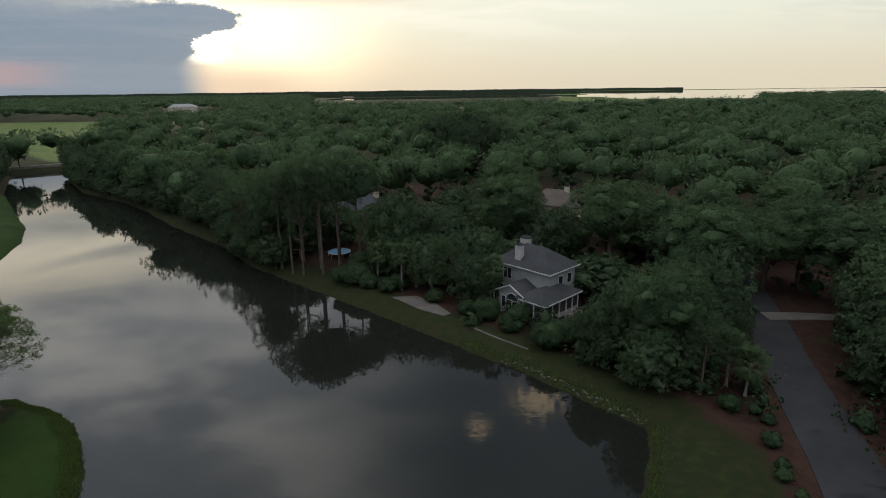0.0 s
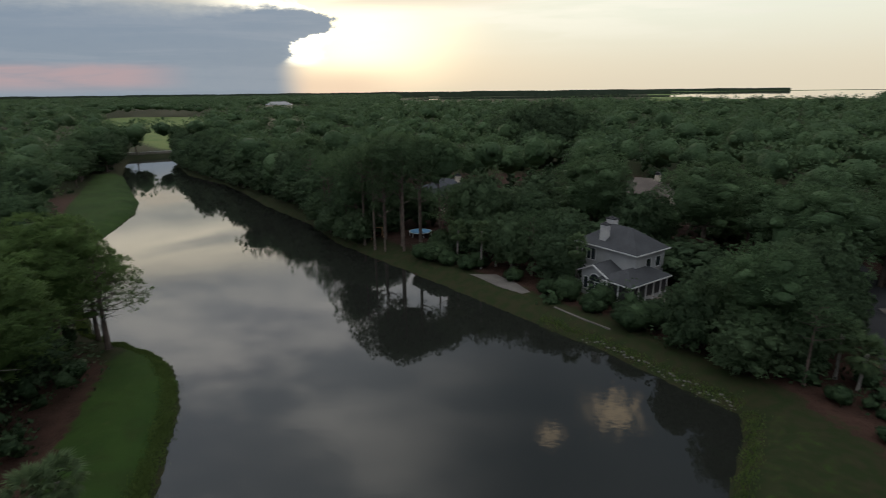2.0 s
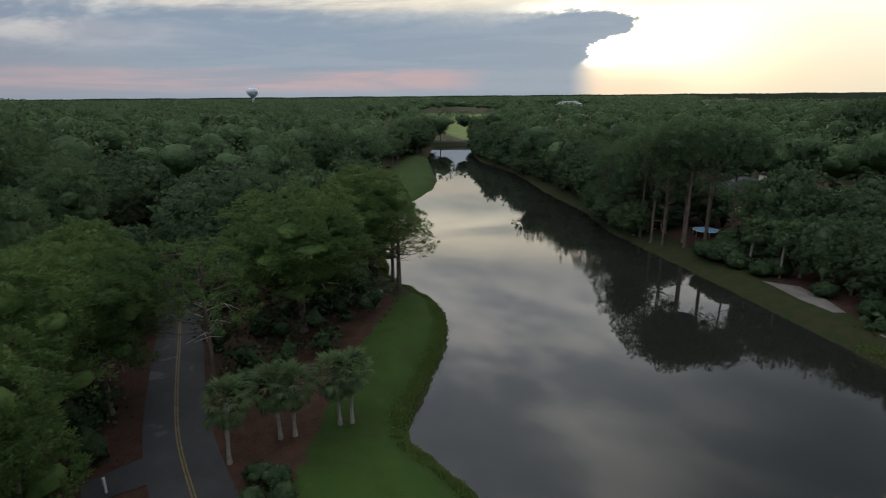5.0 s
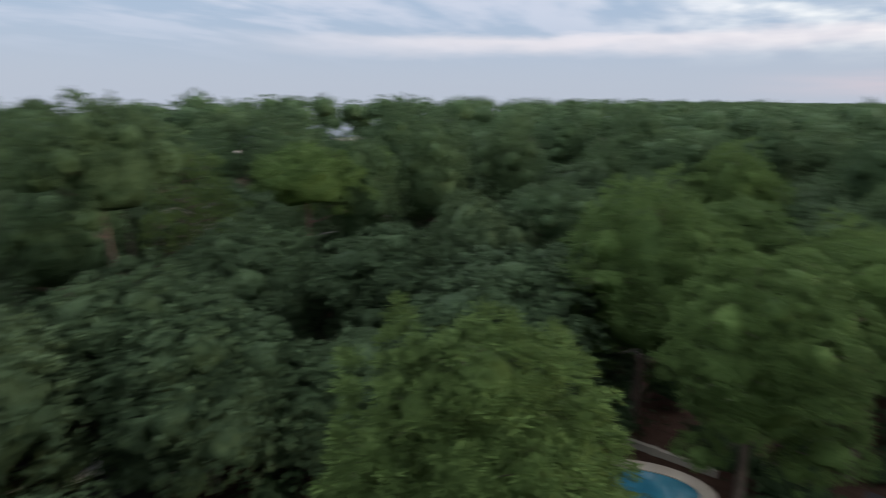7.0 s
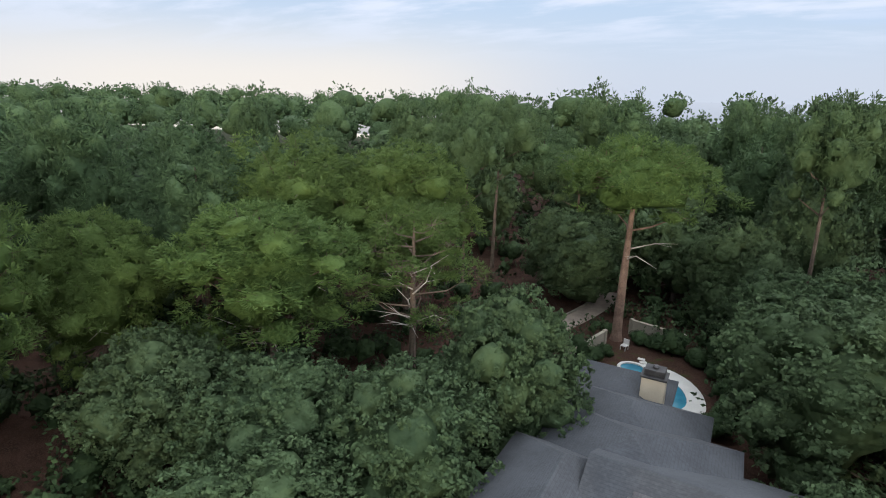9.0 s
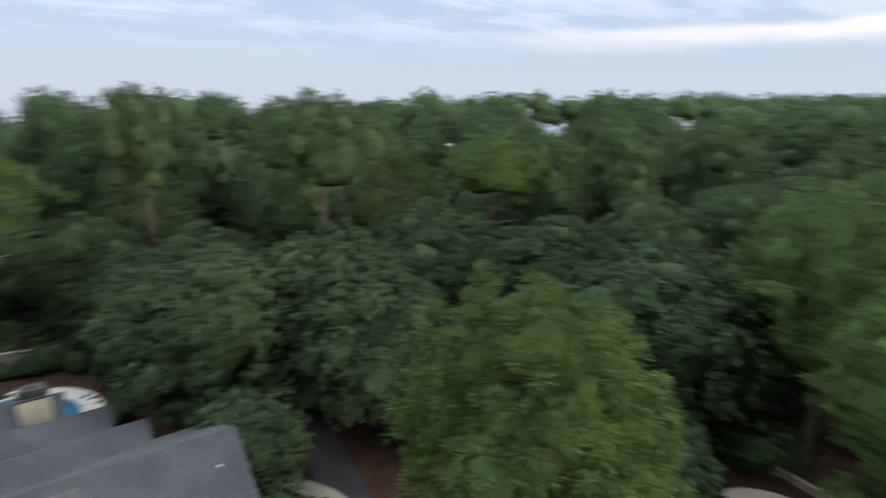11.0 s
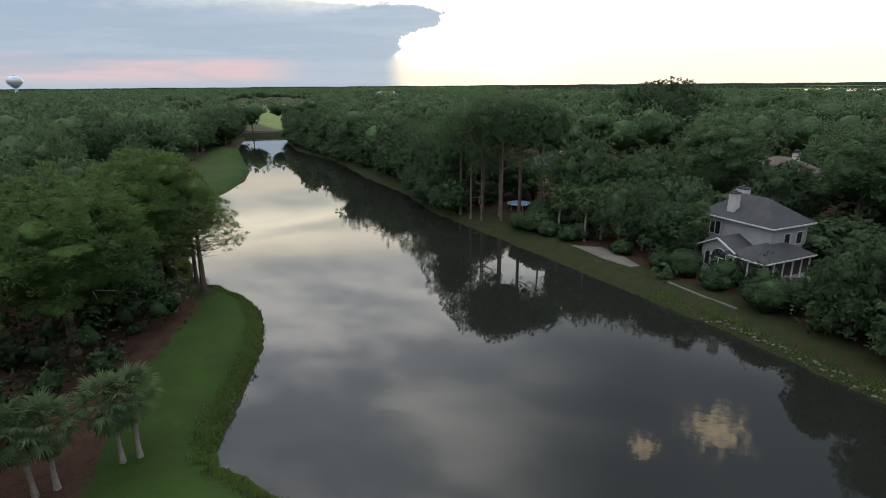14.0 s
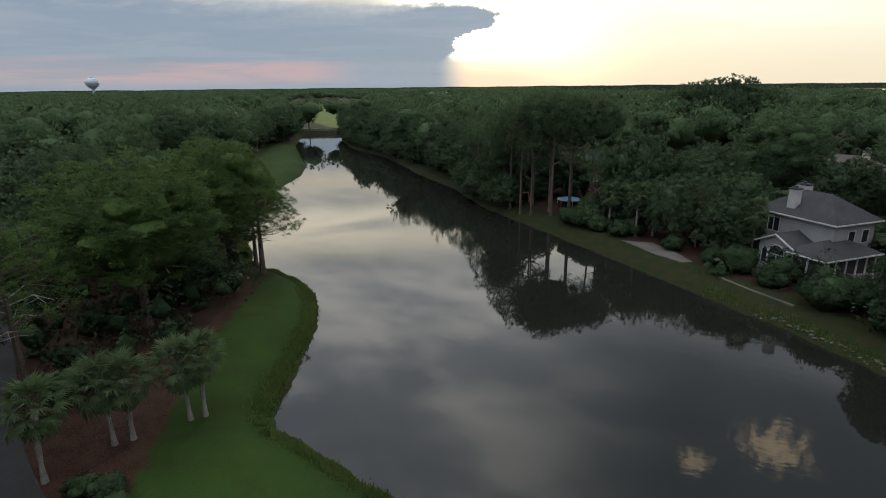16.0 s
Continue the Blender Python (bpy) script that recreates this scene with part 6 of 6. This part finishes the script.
pa = pool(4.3, -41.0, 2.0, 2.9, 20, 0.25, 3.3, 4.5, CONCRETE, "free-form blue pool with a pale concrete deck and round spa")
ring_spa(pa, 2.4, -2.6, 0.95)
pool(-27.8, -6.5, 1.75, 3.1, 12, 0.3, 2.6, 4.0, TANDECK, "kidney-shaped blue pool with tan coping under trees")


def garden_wall(a, b, h, label, mtl=WALLSTONE):
    n = math.hypot(b[0] - a[0], b[1] - a[1])
    w = thing("garden_wall", pose(a[0], a[1], 1.2, 0, 0, math.degrees(math.atan2(b[1] - a[1], b[0] - a[0]))), label, "wall")
    part("panel", boxes((0, n, -0.1, 0.1, -0.2, h)), mtl, w)
    part("coping", boxes((-0.03, n + 0.03, -0.16, 0.16, h, h + 0.1), bevel=0.02), mtl, w)
    for i in range(int(n / 2.4) + 1):
        part("pier", boxes((i * 2.4 - 0.16, i * 2.4 + 0.16, -0.17, 0.17, -0.2, h + 0.16), bevel=0.02), mtl, w)


garden_wall((12.6, -38.4), (9.9, -48.0), 1.3, "weathered cream garden wall beside a lawn")
garden_wall((8.3, -51.2), (3.4, -50.0), 1.5, "weathered cream garden wall under trees")
garden_wall((-31.6, -9.6), (-31.2, -3.6), 0.5, "low pale garden wall behind a pool")
ribbon("path", [(18.5, -40), (16, -45), (13.0, -54.5), (12, -62)], (2.2, 2.2), 1.34, DECKING, "brownish path with a pale edge", "path")
ribbon("kerb", [(18.5, -40), (16, -45), (13.0, -54.5), (12, -62)], (0.2, 0.2), 1.46, WALLSTONE, "pale concrete kerb", "kerb", offset=1.2)
ribbon("path", [(-3, -27), (-7, -25.5), (-9.5, -22), (-9, -17)], (1.1, 1.1), 1.36, WALLSTONE, "pale curved garden path", "path")
tagged(part("sand_patch", prism([(-9.8, 70.4), (-8.4, 69.2), (-5.4, 66.0), (-2.0, 63.6), (-1.0, 64.4), (-3.0, 67.6), (-6.0, 70.8)], 1.0, 1.33), SAND, None), "patch of pale bare sand above the bank", "sand", kind="structure")
ribbon("sand_edge", [(2.0, 59.8), (4.5, 57.2), (8.0, 54.2)], (0.34, 0.16), 1.31, SAND, "strip of pale sand along a planting bed", "sand", thick=0.2)

def rock(seed):
    rng = np.random.default_rng(seed)
    v, f = BLOBS[1]
    me = bpy.data.meshes.new("stone")
    me.from_pydata((v * lumpy(rng, 1.2)(v)[:, None] * (1.0, 0.75, 0.55)).tolist(), [], f.tolist())
    me.materials.append(STONE)
    return me


ROCKS = [rock(i) for i in range(4)]
edging = thing("stone_edging", pose(0, 0, 0), "row of pale rough stones along the water's edge", "stones")
rs = random.Random(12)
for (ax, ay), (bx, by), n in (((4.5, 53.4), (7.5, 51), 12), ((7.5, 51), (13.3, 44.8), 34), ((13.3, 44.8), (17.1, 41), 22)):
    for i in range(n):
        f = (i + rs.random()) / n
        d = math.hypot(bx - ax, by - ay)
        off = rs.uniform(0.1, 0.9)
        x, y = ax + (bx - ax) * f - (by - ay) / d * off, ay + (by - ay) * f + (bx - ax) / d * off
        o = new("stone", ROCKS[rs.randrange(4)])
        o.parent = edging
        o.matrix_local = pose(x, y, max(0.02, float(land(np.array([x]), np.array([y]))[0])), 0, 0, rs.uniform(0, 360)) @ Matrix.Scale(rs.uniform(0.07, 0.19), 4)

for i in range(4):
    st = thing("stepping_stone", pose(6.4 - i * 0.25, -46.2 + i * 0.55, 1.25, 0, 0, 20 * i), "pale stepping stone in grass", "stepping stone", "stones by the pool")
    part("stone", boxes((-0.3, 0.3, -0.2, 0.2, 0, 0.1), bevel=0.03), CONCRETE, st)
ch = thing("garden_chair", pose(8.1, -47.4, 1.28, 0, 0, 160), "white garden chair on grass by a wall", "chair")
part("seat", boxes((-0.28, 0.28, -0.28, 0.28, 0.40, 0.45), bevel=0.01), TRIM, ch)
part("backrest", boxes((-0.28, 0.28, 0.26, 0.31, 0.45, 0.95), bevel=0.01), TRIM, ch)
for x in (-0.24, 0.24):
    for y in (-0.24, 0.24):
        part("leg", boxes((x - 0.025, x + 0.025, y - 0.025, y + 0.025, 0, 0.40)), TRIM, ch)
post = thing("marker_post", pose(-32.6, 4.6, 1.3), "short white marker post at the lane's edge", "post")
part("post", boxes((-0.06, 0.06, -0.06, 0.06, 0, 1.1), bevel=0.01), TRIM, post)
part("plate", boxes((-0.16, 0.16, -0.09, -0.065, 0.55, 1.05)), TRIM, post)

tr = thing("trampoline", pose(-21.5, 90.6, 1.25), "round blue trampoline on legs under pines", "trampoline")
v, f = lathe([(1.9, 0.86), (2.05, 0.95), (1.9, 0.98)], 28)
part("rim", (v, f[:-2]), GALV, tr)
part("mat", ([(1.9 * math.cos(a), 1.9 * math.sin(a), 0.93) for a in np.linspace(0, 2 * math.pi, 28, endpoint=False)], [tuple(range(28))]), BLUEMAT, tr)
for i in range(6):
    a = i * math.pi / 3
    part("leg", tube([(1.95 * math.cos(a), 1.95 * math.sin(a), 0.9), (2.0 * math.cos(a), 2.0 * math.sin(a), -0.05)], [0.04, 0.04], 6), GALV, tr)
pl = thing("swing_frame", pose(-29.0, 88.2, 1.25, 0, 0, 30), "small orange-brown timber swing frame", "swing")
part("top_beam", tube([(-1.1, 0, 1.9), (1.1, 0, 1.9)], [0.07, 0.07], 6), TIMBER, pl)
for x in (-1.0, 1.0):
    for y in (-0.7, 0.7):
        part("leg", tube([(x, 0, 1.9), (x * 1.15, y, -0.05)], [0.06, 0.06], 6), TIMBER, pl)
part("seat", boxes((-0.25, 0.25, -0.1, 0.1, 0.5, 0.55)), TIMBER, pl)
part("rope", join(tube([(-0.24, 0, 0.5), (-0.24, 0, 1.9)], [0.015, 0.015], 4), tube([(0.24, 0, 0.5), (0.24, 0, 1.9)], [0.015, 0.015], 4)), DECKING, pl)


def make_car(x, y, turn, paint, label):
    c = thing("car", pose(x, y, 1.33, 0, 0, turn), label, "car")
    prof = [(-2.2, 0.35), (-2.25, 0.8), (-2.1, 1.0), (-1.5, 1.45), (0.3, 1.48), (1.05, 1.02), (2.1, 0.9), (2.25, 0.6), (2.2, 0.35)]
    n = len(prof)
    vs = []
    for yy in (-0.88, -0.8, 0.8, 0.88):
        for px, pz in prof:
            k = 0.82 if pz > 1.2 else 1.0
            vs.append((px, yy * k, pz if abs(yy) < 0.85 else pz * 0.97 + 0.01))
    fs = [tuple(range(n - 1, -1, -1)), tuple(range(3 * n, 4 * n))]
    for s in range(3):
        fs += [(s * n + i, s * n + (i + 1) % n, (s + 1) * n + (i + 1) % n, (s + 1) * n + i) for i in range(n)]
    part("body", (vs, fs), paint, c)
    part("windscreen", ([(0.42, -0.62, 1.43), (0.42, 0.62, 1.43), (1.04, 0.72, 1.06), (1.04, -0.72, 1.06)], [(0, 1, 2, 3)]), GLASS, c)
    part("rear_window", ([(-1.56, -0.6, 1.41), (-1.56, 0.6, 1.41), (-2.06, 0.7, 1.05), (-2.06, -0.7, 1.05)], [(3, 2, 1, 0)]), GLASS, c)
    for s in (-1, 1):
        part("side_window", boxes((-1.35, 0.2, s * 0.74 - 0.02, s * 0.74 + 0.02, 1.08, 1.38)), GLASS, c)
        for wx in (-1.4, 1.4):
            v, f = lathe([(0.32, -0.1), (0.33, -0.06), (0.33, 0.06), (0.32, 0.1)], 18)
            wh = part("wheel", ([(wx + a, s * 0.82 + z, 0.32 + b) for a, b, z in v], f), RUBBER, c)
            v, f = lathe([(0.2, -0.105), (0.2, 0.105)], 14)
            part("rim", ([(wx + a, s * 0.82 + z, 0.32 + b) for a, b, z in v], f), GALV, wh)
        part("headlight", boxes((2.16, 2.24, s * 0.62 - 0.16, s * 0.62 + 0.16, 0.66, 0.8), bevel=0.02), TRIM, c)


make_car(-11.0, -36.0, 70, CARWHITE, "white parked car under oaks on a driveway")
make_car(-50.6, -15.6, -20, CARGREY, "silver parked car on a shaded driveway")
make_car(-22.5, -31.5, 100, CARWHITE, "white parked car in deep tree shade")
ribbon("driveway", [(-9, -44), (-11.0, -36.0), (-10.5, -28), (-9.5, -20)], (2.6, 2.4), 1.33, ROAD, "dark shaded driveway under oaks", "driveway")
ribbon("driveway", [(-56, -18), (-50, -15), (-44, -13.6)], (3.2, 3.2), 1.33, CONCRETE, "grey driveway in the shade", "driveway")


# ---- far things ----
tagged(part("pond", prism(outline(-72, 321, 7.5, 5.0, 20, 0.3), 1.0, 1.42), WATER, None), "small pond glinting between the trees", "pond", kind="structure")
wt = thing("water_tower", pose(-905, 572, 1.0), "blue and white spheroid water tower above the woods", "water tower")
part("tank", lathe([(2.0, 21.5), (4.5, 23.2), (8.6, 27.0), (10.4, 31.0), (10.2, 34.0), (8.2, 37.0), (4.0, 38.8), (0.4, 39.2)], 32), TANKPAINT, wt)
part("band", lathe([(10.42, 30.2), (10.55, 31.0), (10.55, 32.6), (10.42, 33.4)], 32), TRIM, wt)
part("stem", lathe([(4.0, 0), (2.4, 3.0), (2.0, 12.0), (2.0, 21.8)], 20), TANKPAINT, wt)
part("hatch_rail", lathe([(1.6, 39.0), (1.6, 40.2)], 14), TRIM, wt)
dm = thing("footbridge", pose(-168, 214, 0.9, 0, 0, 38), "low pale causeway wall across the lagoon's end", "bridge")
part("wall", boxes((-14, 16, -0.2, 0.2, -0.6, 1.3), bevel=0.03), WALLSTONE, dm)
part("coping", boxes((-14.1, 16.1, -0.3, 0.3, 1.3, 1.5), bevel=0.03), CONCRETE, dm)
for i in range(6):
    part("pier", boxes((-13 + i * 5.6 - 0.4, -13 + i * 5.6 + 0.4, -0.5, 0.5, -0.8, 1.6), bevel=0.03), WALLSTONE, dm)
